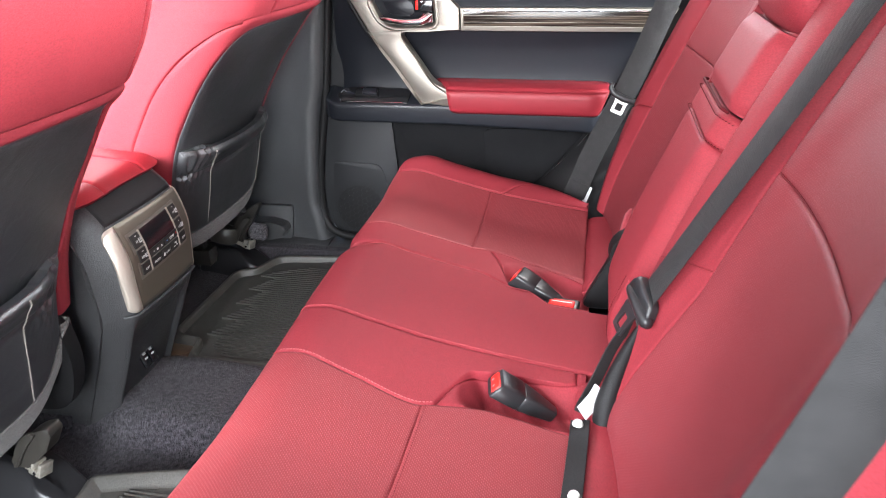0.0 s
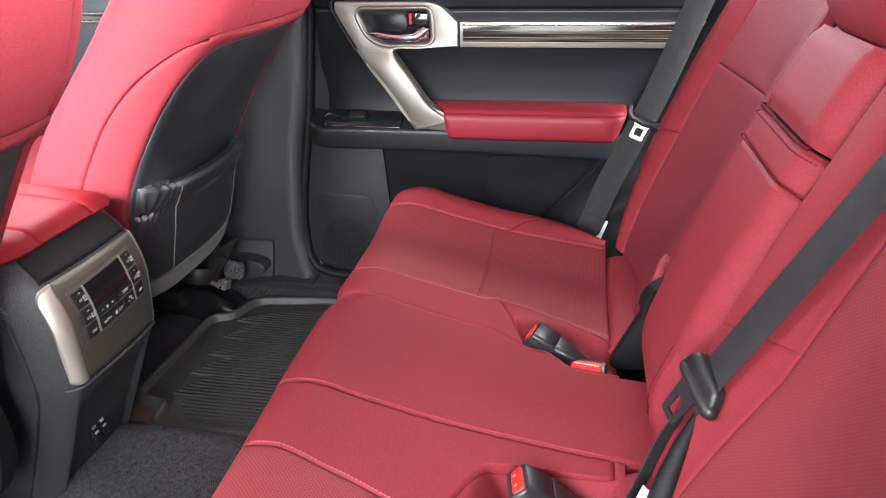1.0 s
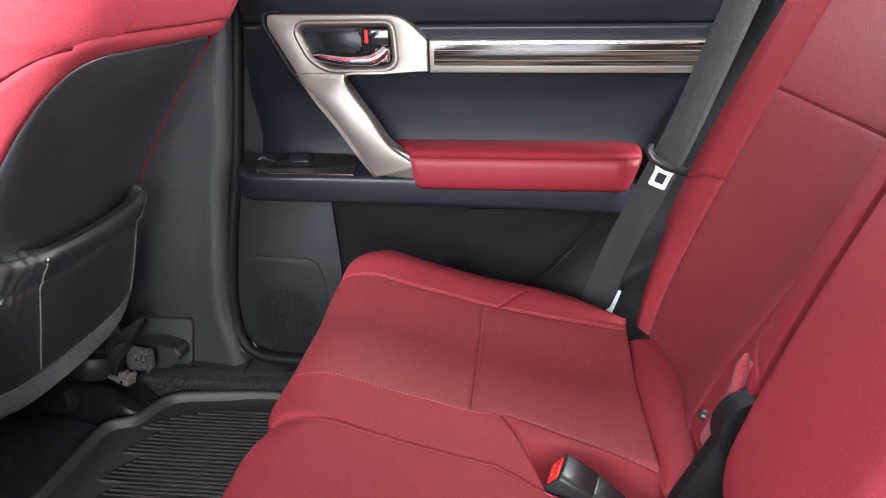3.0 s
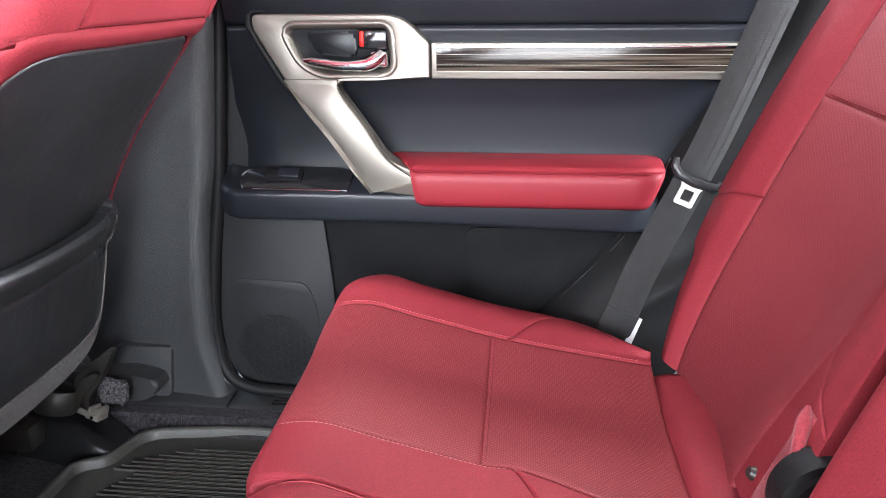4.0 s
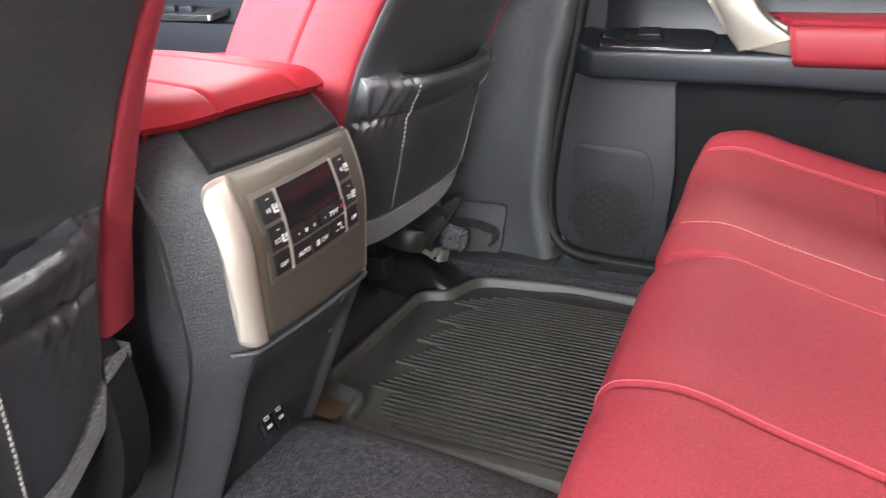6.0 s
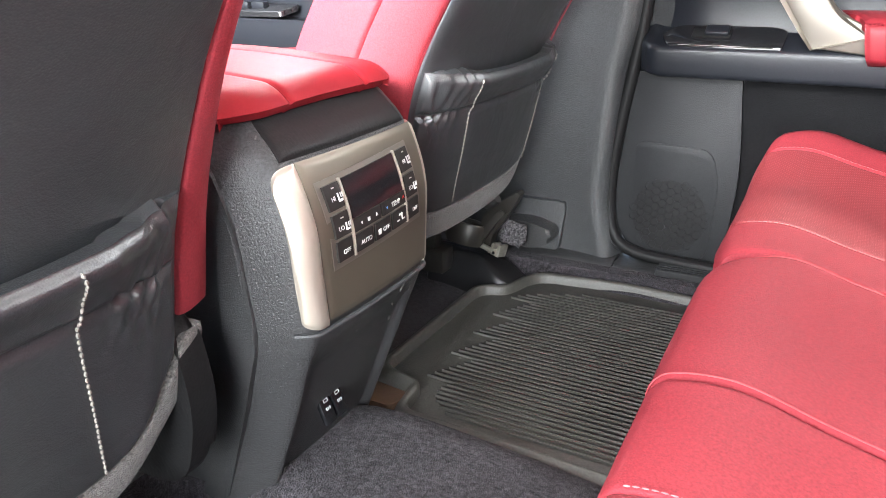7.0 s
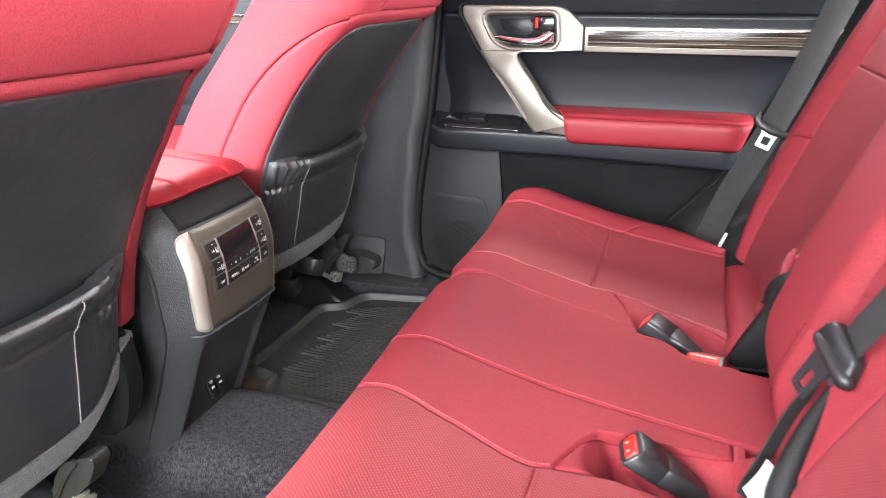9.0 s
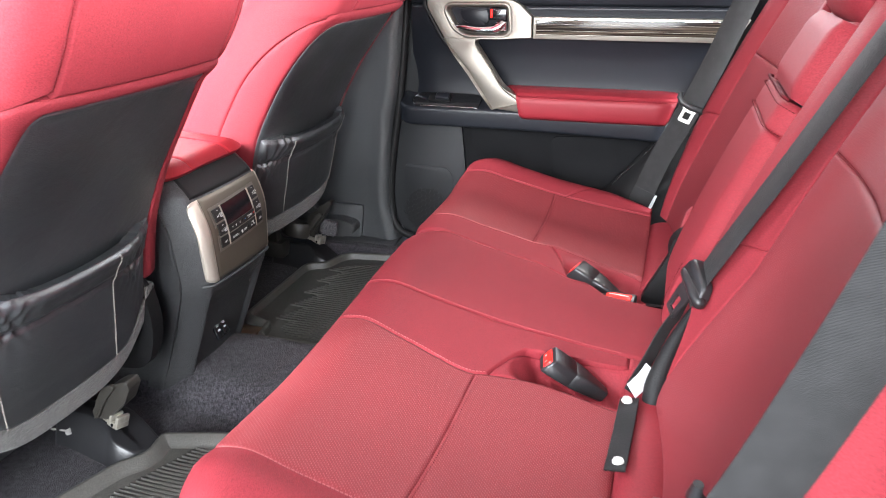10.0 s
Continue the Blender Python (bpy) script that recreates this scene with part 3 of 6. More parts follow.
def buckle_pocket(seat, s):
    """The sunk bolster in which the buckle stands."""
    def uv(a, b):
        p = cut_line(b, s) + a * (SEAT_END + 0.012 - cut_line(b, s))
        return p, s * (inner_at(p, s) + (split_at(p, s) - inner_at(p, s)) * b)
    upholstery("buckle_pocket", pocket_floor, uv, LEATHER, seat, "sunk red leather pocket round the buckle", 46, 50, edges="acd", flip=s > 0)


# seat backs
RAKE = curve([-0.05, 0.0, 0.08, 0.20, 0.33, 0.50, 0.66, 0.70, 0.73], [0.250, 0.256, 0.272, 0.307, 0.354, 0.425, 0.500, 0.535, 0.60])
RISE = curve([-0.05, 0.0, 0.08, 0.20, 0.33, 0.50, 0.66, 0.70, 0.73], [0.20, 0.25, 0.325, 0.435, 0.555, 0.713, 0.855, 0.885, 0.88])
BACK_Y = curve([0, 0.50, 0.55, 0.585, 0.605, 0.62, 0.66], [0, 0.50, 0.553, 0.592, 0.610, 0.617, 0.616])
BACK_IN = curve([0, 0.13, 0.20, 0.25, 0.37, 0.50, 0.55, 0.585, 0.605, 0.62, 0.66], [0, 0, -0.005, -0.002, 0.012, -0.008, -0.024, -0.024, -0.012, 0.006, 0.07])
BACK_SINK = curve([0, 0.13, 0.17, 0.25, 0.30, 0.37, 0.50, 0.55, 0.66], [0, 0, 0.006, 0.038, 0.038, 0.028, 0.008, 0.0, 0.0])
NOTCH = curve([-0.1, 0.0, 0.06, 0.12, 0.155, 0.17, 0.24, 0.45, 0.6, 0.8], [0.66, 0.62, 0.50, 0.36, 0.30, 0.06, 0.0, 0.0, 0.1, 0.2])


def back(q, w):
    """The bench's back: q up from its foot, w outwards from the car's middle."""
    s, a = np.sign(w), np.abs(w)
    wide = a
    a = np.where(s < 0, np.interp(a, [0, 0.30, 0.69, 0.78], [0, 0.30, 0.572, 0.66]), a)
    y = BACK_Y(a) + wide - a
    rest = np.where(s < 0, 0.60, 0.505)
    y = np.where(y > rest, rest + (y - rest) * (1 - NOTCH(q)), y)
    y = np.where((s < 0) & (y > 0.688), 0.688 + (y - 0.688) * 0.15, y)
    d = BACK_IN(a) + BACK_SINK(a) * np.clip((q - 0.02) / 0.22, 0, 1) + 0.020 * (s < 0) * np.clip((a - 0.30) / 0.32, 0, 1) ** 2 * (3 - 2 * np.clip((a - 0.30) / 0.32, 0, 1))
    d = d + 0.11 * (s < 0) * np.clip((a - 0.580) / 0.05, 0, 1) ** 1.5
    return np.stack([RAKE(q) + d * 0.92, s * y, RISE(q) - d * 0.40], -1)


SEAM_Q = 0.408
INNER_BACK = 0.248


def seat_back(seat, s):
    f = s < 0
    edge, rim = (0.69, 0.78) if f else (0.503, 0.66)
    upholstery("lower_back_insert", back, between(0.0, SEAM_Q, s * INNER_BACK, s * edge), PERF_BACK, seat, "perforated dull red leather", 40, 34, groove=0.0022, reach=0.0028, edges="bcd", flip=f)
    upholstery("upper_back_insert", back, between(SEAM_Q, 0.70, s * INNER_BACK, s * edge), PERF_BACK, seat, "perforated dull red leather", 30, 34, groove=0.0022, reach=0.0028, edges="acd", flip=f)
    fold = lambda b: 0.272 - 0.06 * b
    upholstery("lower_back_bolster", back, lambda a, b: (a * fold(b), s * (edge + (rim - edge) * b)), LEATHER, seat, "smooth red leather", 40, 30, edges="bc", flip=f)
    upholstery("upper_back_bolster", back, lambda a, b: (fold(b) + a * (0.72 - fold(b)), s * (edge + (rim - edge) * b)), LEATHER, seat, "smooth red leather", 50, 30, edges="ac", flip=f)
    low_fold = lambda b: (0.272 if f else 0.20) - 0.05 * b
    upholstery("inner_back_bolster", back, lambda a, b: (0.02 + a * (low_fold(b) - 0.02), s * (INNER_BACK + (0.138 - INNER_BACK) * b)), LEATHER, seat, "smooth red leather", 50, 30, groove=0.0016, reach=0.0026, edges="bcd", flip=not f)
    upholstery("inner_upper_bolster", back, lambda a, b: (low_fold(b) + a * (0.72 - low_fold(b)), s * (INNER_BACK + (0.138 - INNER_BACK) * b)), LEATHER, seat, "smooth red leather", 60, 30, groove=0.0016, reach=0.0026, edges="acd", flip=not f)
    row = back(np.full(60, SEAM_Q + 0.003), s * np.linspace(INNER_BACK + 0.005, edge - 0.005, 60)) + np.array([-0.0006, 0, 0.0003])
    stitches("cross_stitching", [row], RED_THREAD, seat, 0.0050, 0.0038, 0.0006, "dark red stitching")
    # soft strip that closes the gap under the back
    def strip(u, v):
        t = np.clip(u, 0, 1)
        return np.stack([0.209 + 0.076 * t, s * v, 0.236 + 0.016 * np.sin(np.pi * np.clip(t * 0.85 + 0.15, 0, 1)) ** 0.7 + 0.012 * t], -1)
    upholstery("gap_strip", strip, lambda a, b: (a, 0.150 + (0.44 if f else 0.358) * b - 0.010 * a), LEATHER, seat, "flat red leather strip at the foot of the back", 24, 40, edges="acd", groove=0.008, reach=0.012, flip=s < 0)
    for y, z in ((0.213, 0.30), (0.512, 0.30)):
        b = bmesh.new()
        m = pose(0.262, s * y, z, 0, -66, 0)
        bmesh.ops.create_cone(b, cap_ends=True, segments=20, radius1=0.0075, radius2=0.005, depth=0.006, matrix=m)
        part("snap_stud", b, BRONZE, seat, "round dark steel stud")


def mid_back(q, w):
    """The centre back with its folding armrest, a little proud of its neighbours."""
    a = np.abs(w)
    d = -0.016 + 0.05 * np.clip((a - 0.085) / 0.045, 0, 1) ** 2.2 + 0.03 * np.clip((0.09 - q) / 0.09, 0, 1) ** 2
    return np.stack([RAKE(q) + d * 0.92, w * 1.0, RISE(q) - d * 0.40], -1)


def back_blocker(seat, y0, y1):
    """An unseen plate hidden behind the leather, added to keep rear light out of the seat gap."""
    line = [(0.36, 0.02), (0.366, 0.25), (0.412, 0.435), (0.462, 0.555), (0.532, 0.713), (0.602, 0.850)]
    bm = bmesh.new()
    slab(bm, line + [(x + 0.014, z) for x, z in reversed(line)], lambda a, c, d: (a, y0 + d, c), y1 - y0, 0.002, 1)
    part("back_blocker", bm, SHADE_PLASTIC, seat, "unseen black plate added behind the seat back to block light")


bench_right = thing("rear_seat", (0.0, 0.37, 0.05), "red leather rear seat with perforated inserts, beside the far door", "car seat", "rear bench")
seat_cushion(bench_right, 1)
buckle_pocket(bench_right, 1)
seat_stitching(bench_right, 1)
seat_back(bench_right, 1)
back_blocker(bench_right, 0.142, 0.600)

bench_left = thing("rear_seat", (0.0, -0.3, 0.05), "wide red leather rear seat with a smooth centre place", "car seat", "rear bench")
seat_cushion(bench_left, -1)
buckle_pocket(bench_left, -1)
seat_stitching(bench_left, -1)
seat_back(bench_left, -1)
back_blocker(bench_left, -0.665, 0.140)
upholstery("centre_cushion", centre_seat, lambda a, b: (-0.48 + 0.765 * a, -SPLIT + b * (SPLIT + split_at(-0.48 + 0.765 * a, 1))), LEATHER, bench_left, "smooth red leather", 110, 50, edges="cd", groove=0.0042, reach=0.0036, skirt=0.03)
# paler cords that draw the light caught by the seam edges
for side in (-1, 1):
    ps = np.linspace(-0.30, 0.20, 90)
    ln = centre_seat(ps, np.full(90, -SPLIT + 0.0045) if side < 0 else split_at(ps, 1) - 0.0045)
    bm = bmesh.new()
    tube(bm, ln + np.array([0, 0, 0.0002]), 0.0007, 6)
    part("seam_glint", bm, SEAM_GLINT, bench_left, "thin paler cord for the light caught along the seam")
upholstery("centre_back", mid_back, between(0.0, 0.374, -0.125, 0.125), LEATHER, bench_left, "smooth red leather folding armrest", 50, 40, edges="bcd")
upholstery("centre_flap", mid_back, between(0.374, 0.418, -0.125, 0.125), LEATHER, bench_left, "stitched red leather pull flap", 20, 40, edges="abcd", groove=0.007, puff=0.005)
ln = mid_back(np.full(50, 0.4205), np.linspace(-0.105, 0.105, 50)) + np.array([-0.0025, 0, 0.001])
bm = bmesh.new()
tube(bm, ln, 0.0022, 8)
part("flap_mouth", bm, RED_THREAD, bench_left, "dark open mouth of the flap")
for q_at in (0.3795, 0.4125):
    ln = mid_back(np.full(50, q_at), np.linspace(-0.118, 0.118, 50))
    ln[:, 0] -= 0.005
    stitches("flap_stitching", [ln], RED_THREAD, bench_left, 0.0052, 0.0036, 0.0008, "dark red stitching")
upholstery("centre_upper_back", mid_back, between(0.422, 0.530, -0.125, 0.125), LEATHER, bench_left, "smooth red leather", 30, 40, edges="abcd", groove=0.007, reach=0.012)
back_of = lambda q, w: mid_back(q, w) + np.array([0.020, 0, -0.008])
upholstery("centre_top_panel", back_of, between(0.46, 0.64, -0.13, 0.13), LEATHER, bench_left, "smooth red leather", 20, 20, edges="")

near = lambda h: (lambda f: (lambda q, w: f(q, w) + np.array([-0.92 * h, 0, 0.40 * h])))
upholstery("tongue_pocket", near(0.002)(mid_back), lambda a, b: (0.028 + 0.125 * a, -0.1215 + (0.045 - 0.018 * a) * b), LEATHER, bench_left, "leather tongue pocket", 24, 16, skirt=0.006)
ln = near(0.003)(mid_back)(np.linspace(0.03, 0.155, 40), np.linspace(-0.073, -0.092, 40))
stitches("pocket_stitching", [ln], RED_THREAD, bench_left, 0.005, 0.0036, 0.0007, "dark red stitching")
upholstery("suede_gusset", near(0.003)(back), lambda a, b: (0.030 + 0.125 * a, 0.196 - 0.012 * a - (0.050 - 0.030 * a) * b), SUEDE, bench_right, "creased suede gusset", 30, 20, skirt=0.006, flip=True)
fold_line = near(0.006)(back)(np.linspace(0.158, 0.10, 20), np.linspace(0.178, 0.142, 20))
bm = bmesh.new()
tube(bm, fold_line, list(np.interp(np.linspace(0, 1, 20), [0, 0.2, 1], [0.002, 0.007, 0.005])), 10)
part("folded_edge", bm, SUEDE, bench_right, "rolled suede edge", smooth=70)

head = thing("head_restraint", (0.50, 0.0, 0.80), "red leather head restraint above the centre seat back", "headrest")
HX = lambda u, v: np.stack([0.475 + 0.055 * np.cos(u) * (np.abs(np.cos(v)) ** 0.5), 0.135 * np.sign(np.sin(v)) * np.abs(np.sin(v)) ** 0.55, 0.798 + 0.075 * np.sin(u) * (np.abs(np.cos(v)) ** 0.5)], -1)
verts, faces = sheet(HX, lambda a, b: (2 * np.pi * a, -np.pi / 2 + np.pi * b), 40, 30, groove=0, skirt=0.0, edges="", flip=False)
pydata("cushion", verts, faces, LEATHER, head, smooth=80)

# ---- front seats, seen from behind ----
REAR_X = curve([0.15, 0.235, 0.30, 0.44, 0.55, 0.64, 0.70, 0.80, 0.90, 0.97], [-0.650, -0.615, -0.595, -0.562, -0.505, -0.440, -0.395, -0.337, -0.300, -0.290])
HALF = curve([0.15, 0.22, 0.35, 0.55, 0.70, 0.80, 0.90, 0.97], [0.94, 0.98, 1.0, 1.0, 1.0, 0.99, 0.92, 0.62])
SEC_Y = curve([0, 0.1, 0.2, 0.3, 0.4, 0.5, 0.6, 0.7, 0.8, 0.9, 1.0], [0, 0.07, 0.140, 0.192, 0.213, 0.220, 0.219, 0.203, 0.165, 0.10, 0.0])
SEC_D = curve([0, 0.1, 0.2, 0.3, 0.4, 0.5, 0.6, 0.7, 0.8, 0.9, 1.0], [0, 0.002, 0.008, 0.022, 0.058, 0.110, 0.165, 0.210, 0.235, 0.230, 0.215])
DEPTH = curve([0.15, 0.45, 0.70, 0.90, 0.97], [0.95, 1.05, 1.0, 0.8, 0.6])


def front_seat(yc, drop, label, corner, E1, seams, slope, flare, tops, hem, border_foot, rise, narrow):
    """A front seat's back; drop: how far it sits lower than its neighbour, corner: the width of its panel's rounded shoulder, tops: the
    heights of its panel and border, hem: the pocket's seam and rim, narrow: how its inner side draws in towards the top."""
    seat = thing("front_seat", (-0.8, yc, 0.05), label, "car seat", "front seats")
    low = lambda z: z - drop * (1.0 + 0.9 * (0.70 - z))

    def shell(k, z):
        """k: round the section, -1 to 1 with 0 at the middle of the rear; z: up."""
        a = np.abs(k)
        lip = 0.012 / (1 + np.exp(-(z - tops[1] + 0.019) / 0.004)) * np.clip(1 - (a - 0.25) / 0.2, 0, 1)
        x = REAR_X(z) + lip - SEC_D(a) * DEPTH(z)
        wide = flare * np.exp(-(((z - 0.38) / 0.17) ** 2)) * np.clip((a - 0.23) / 0.08, 0, 1)
        return np.stack([x, yc + np.sign(k) * (SEC_Y(a) * HALF(z) * np.where(k * yc < 0, narrow(z), 1.0) + wide), low(z)], -1)

    def shell_in(k, z):
        q = shell(k, z)
        q[..., 0] -= 0.004 + 0.012 * np.exp(-(((z - 0.60) / 0.10) ** 2)) * np.exp(-((k / 0.14) ** 2))
        return q

    def arch_line(edge, knee, top, fall, foot_z):
        """A line up one side, over a rounded shoulder, along the top and down the other side."""
        th = np.linspace(0, np.pi / 2, 13)
        ck, cz = knee + (edge - knee) * np.cos(th) ** 0.85, top - fall + fall * np.sin(th) ** 0.85
        k = np.r_[np.full(20, -edge), -ck[1:], np.linspace(-knee, knee, 16)[1:-1], ck[::-1][:-1], np.full(20, edge)]
        z = np.r_[np.linspace(foot_z, top - fall, 20), cz[1:], np.full(14, top), cz[::-1][:-1], np.linspace(top - fall, foot_z, 20)]
        return k, z

    def side_of(edge, knee, top, fall):
        """The same line as a half-width at a height."""
        def at(z):
            r = np.clip((z - (top - fall)) / fall, 0, 1) ** (1 / 0.85)
            return knee + (edge - knee) * np.sqrt(1 - r**2) ** 0.85
        return at

    K1, T1, F1 = E1 - corner, tops[0], 0.10
    E2, K2, T2, F2 = 0.50, K1 + 0.03, tops[1], 0.15
    foot = lambda k: rise[0] + rise[1] * np.clip(np.abs(k) / E1, 0, 1) ** 6
    kb, ks = side_of(E1, K1, T1, F1), side_of(E2, K2, T2, F2)
    upholstery("back_panel", shell_in, lambda a, b: ((2 * a - 1) * kb(0.28 + b * (T1 - 0.28)), 0.28 + b * (T1 - 0.28)), BLACK_LEATHER, seat, "black leather back panel", 50, 70, groove=0.004)
    c1, c2 = arch_line(E1, K1, T1, F1, border_foot - 0.012), arch_line(E2, K2, T2, F2, border_foot)
    n = np.linspace(0, 1, len(c1[0]))
    ring = lambda a, b: (np.interp(a, n, c1[0]) * (1 - b) + np.interp(a, n, c2[0]) * b, np.interp(a, n, c1[1]) * (1 - b) + np.interp(a, n, c2[1]) * b)
    upholstery("piped_border", shell, ring, LEATHER, seat, "smooth red leather border", 120, 14, edges="cd", groove=0.003, reach=0.005, skirt=0.02)
    V = 0.205 if yc > 0 else 0.232
    upholstery("shoulder_cover", shell, lambda a, b: ((2 * a - 1) * V, T2 + b * (0.966 - T2)), LEATHER, seat, "smooth red leather", 50, 30, edges="abc", groove=0.004)
    for side in (1, -1):
        low_k = lambda z: np.where(z < T2, ks(np.minimum(z, T2 - 1e-4)), V)
        upholstery("side_cover", shell, lambda a, b, side=side: (side * (low_k(0.26 + 0.706 * b) + a * (1 - low_k(0.26 + 0.706 * b))), 0.26 + 0.706 * b), LEATHER, seat, "smooth red leather", 40, 110, edges="a", groove=0.004, flip=side < 0)

    # map pocket with a gathered elastic top
    def pocket(k, z):
        q = shell(k, z)
        t = np.clip((z - 0.30) / 0.16, 0, 1)
        pull = np.clip((np.abs(k) - 0.45 * E1) / (0.5 * E1), 0, 1)
        wave = np.sin(k * 125 + 70 * z + 3 * np.sin(k * 41 + 60 * z)) + 0.6 * np.sin(k * 205 - 90 * z + 2.5 * np.sin(k * 29 - 45 * z) + 1.7)
        ruffle = 0.0032 * np.clip((0.96 - np.abs(k) / E1) / 0.12, 0, 1) * np.sqrt(pull) * np.exp(-(((z - hem[0] - 0.017) / 0.045) ** 2)) * wave
        fade = 0.25 + 0.75 * np.clip((0.965 - np.abs(k) / E1) / 0.15, 0, 1)
        q[..., 0] += 0.002 + fade * (0.002 + 0.014 * t * (1 - 0.8 * pull) + ruffle + 0.0045 * (1 - 0.7 * pull) / (1 + np.exp(-(z - hem[0]) / 0.0012)) + 0.008 * np.exp(-(((z - hem[1] + 0.012) / 0.014) ** 2)) * (1 - 0.7 * pull))
        return q
    rim = lambda k: hem[1] + 0.010 * np.clip(np.abs(k) / E1, 0, 1) ** 2
    cut = hem[0]
    upholstery("map_pocket", pocket, lambda a, b: (0.965 * E1 * (2 * a - 1), foot(E1 * (2 * a - 1)) + b * (cut - foot(E1 * (2 * a - 1)))), BLACK_LEATHER, seat, "black leather map pocket", 140, 50, groove=0.005, reach=0.006)
    upholstery("pocket_band", pocket, lambda a, b: (0.965 * E1 * (2 * a - 1), cut + 0.001 + b * (rim(E1 * (2 * a - 1)) - cut - 0.001)), BLACK_LEATHER, seat, "gathered elastic band of the pocket", 140, 24, groove=0.005, reach=0.006)
    lines = []
    for k in seams:
        zs = np.linspace(rise[0] + 0.008, hem[1] + 0.004, 60)
        loop = np.clip((zs - cut) / (hem[1] - cut), 0, 1)
        q = pocket(k + slope * (hem[1] - zs) / 0.195 + 0.005 * np.sin(np.pi * loop) * (1 if k > 0 else -1), zs)
        q[:, 0] += 0.0012
        lines.append(q)
    stitches("stitching", lines, THREAD, seat, 0.0064, 0.0043, 0.0016, "pale contrast stitching on the pocket")
    # felt strip under the panel
    strip = lambda k, z: shell(k, z) + np.array([0.003, 0, 0])

    def felt_uv(a, b):
        k = (E1 + 0.040) * (2 * a - 1)
        top = foot(k) + 0.006
        low_edge = rise[0] - 0.043 + (rise[1] + 0.043) * (np.abs(k) / (E1 + 0.040)) ** 4
        return k, low_edge + (top - low_edge) * b

    upholstery("felt_strip", strip, felt_uv, FELT, seat, "fuzzy grey felt strip", 70, 18, groove=0.004)
    if yc > 0:
        bm = bmesh.new()
        zs = np.linspace(0.46, 0.685, 50)
        tube(bm, shell(np.interp(zs, [0.46, 0.685], [0.285, 0.305]), zs) + np.array([0.0012, 0.0, 0.0]), 0.0014, 8)
        part("side_piping", bm, DEEP, seat, "thin red leather piping")
    # plastic base and rails
    bm = bmesh.new()
    slab(bm, rounded([(-0.700, 0.33), (-0.690, 0.26), (-0.700, 0.18), (-0.74, 0.13), (-1.08, 0.12), (-1.12, 0.30), (-1.0, 0.34), (-0.7, 0.35)], [0.05, 0.06, 0.05, 0.04, 0.03, 0.05, 0.04, 0.04]), lambda a, c, d: (a, yc - 0.214 + d, low(c)), 0.428, 0.02, 3)
    part("seat_base", bm, PLASTIC, seat, "dark plastic seat base and side shield")
    bm = bmesh.new()
    slab(bm, rounded([(-0.66, 0.36), (-0.70, 0.30), (-1.10, 0.30), (-1.22, 0.36), (-1.20, 0.42), (-1.05, 0.43), (-0.72, 0.40)], 0.03), lambda a, c, d: (a, yc - 0.225 + d, c), 0.45, 0.025, 3)
    part("seat_cushion", bm, LEATHER, seat, "red leather seat cushion")
    for side in (1, -1):
        y = yc + side * 0.175
        bm = bmesh.new()
        box(bm, (-1.15, y - 0.022, 0.03), (-0.76, y + 0.022, 0.075), 0.004)
        box(bm, (-1.12, y - 0.013, 0.07), (-0.78, y + 0.013, 0.14), 0.004)
        part("slide_rail", bm, BRONZE, seat, "steel slide rail")
    return seat


even = lambda z: np.ones_like(z)
drawn_in = curve([0.15, 0.45, 0.55, 0.63, 0.70, 0.735, 0.79, 0.97], [1.0, 1.0, 0.97, 0.92, 0.86, 0.90, 0.95, 0.85])
front_seat(0.394, 0.0, "red leather front seat with black back panel and map pocket", 0.16, 0.335, (-0.170, 0.225), 0.035, 0.0, (0.694, 0.716), (0.405, 0.449), 0.345, (0.256, 0.050), even)
near_seat = front_seat(-0.382, 0.043, "red leather front seat, lowered, with black back panel", 0.040, 0.262, (0.085, -0.23), 0.052, 0.030, (0.714, 0.730), (0.420, 0.468), 0.378, (0.258, 0.082), drawn_in)
bm = bmesh.new()
slab(bm, rounded([(-0.78, 0.12), (-0.615, 0.13), (-0.590, 0.22), (-0.605, 0.30), (-0.65, 0.325), (-0.78, 0.33)], [0.01, 0.04, 0.06, 0.05, 0.04, 0.01]), lambda a, c, d: (a, -0.172 - d, c), 0.03, 0.010, 3)
part("side_shield", bm, SHADE_PLASTIC, near_seat, "dark plastic side shield")


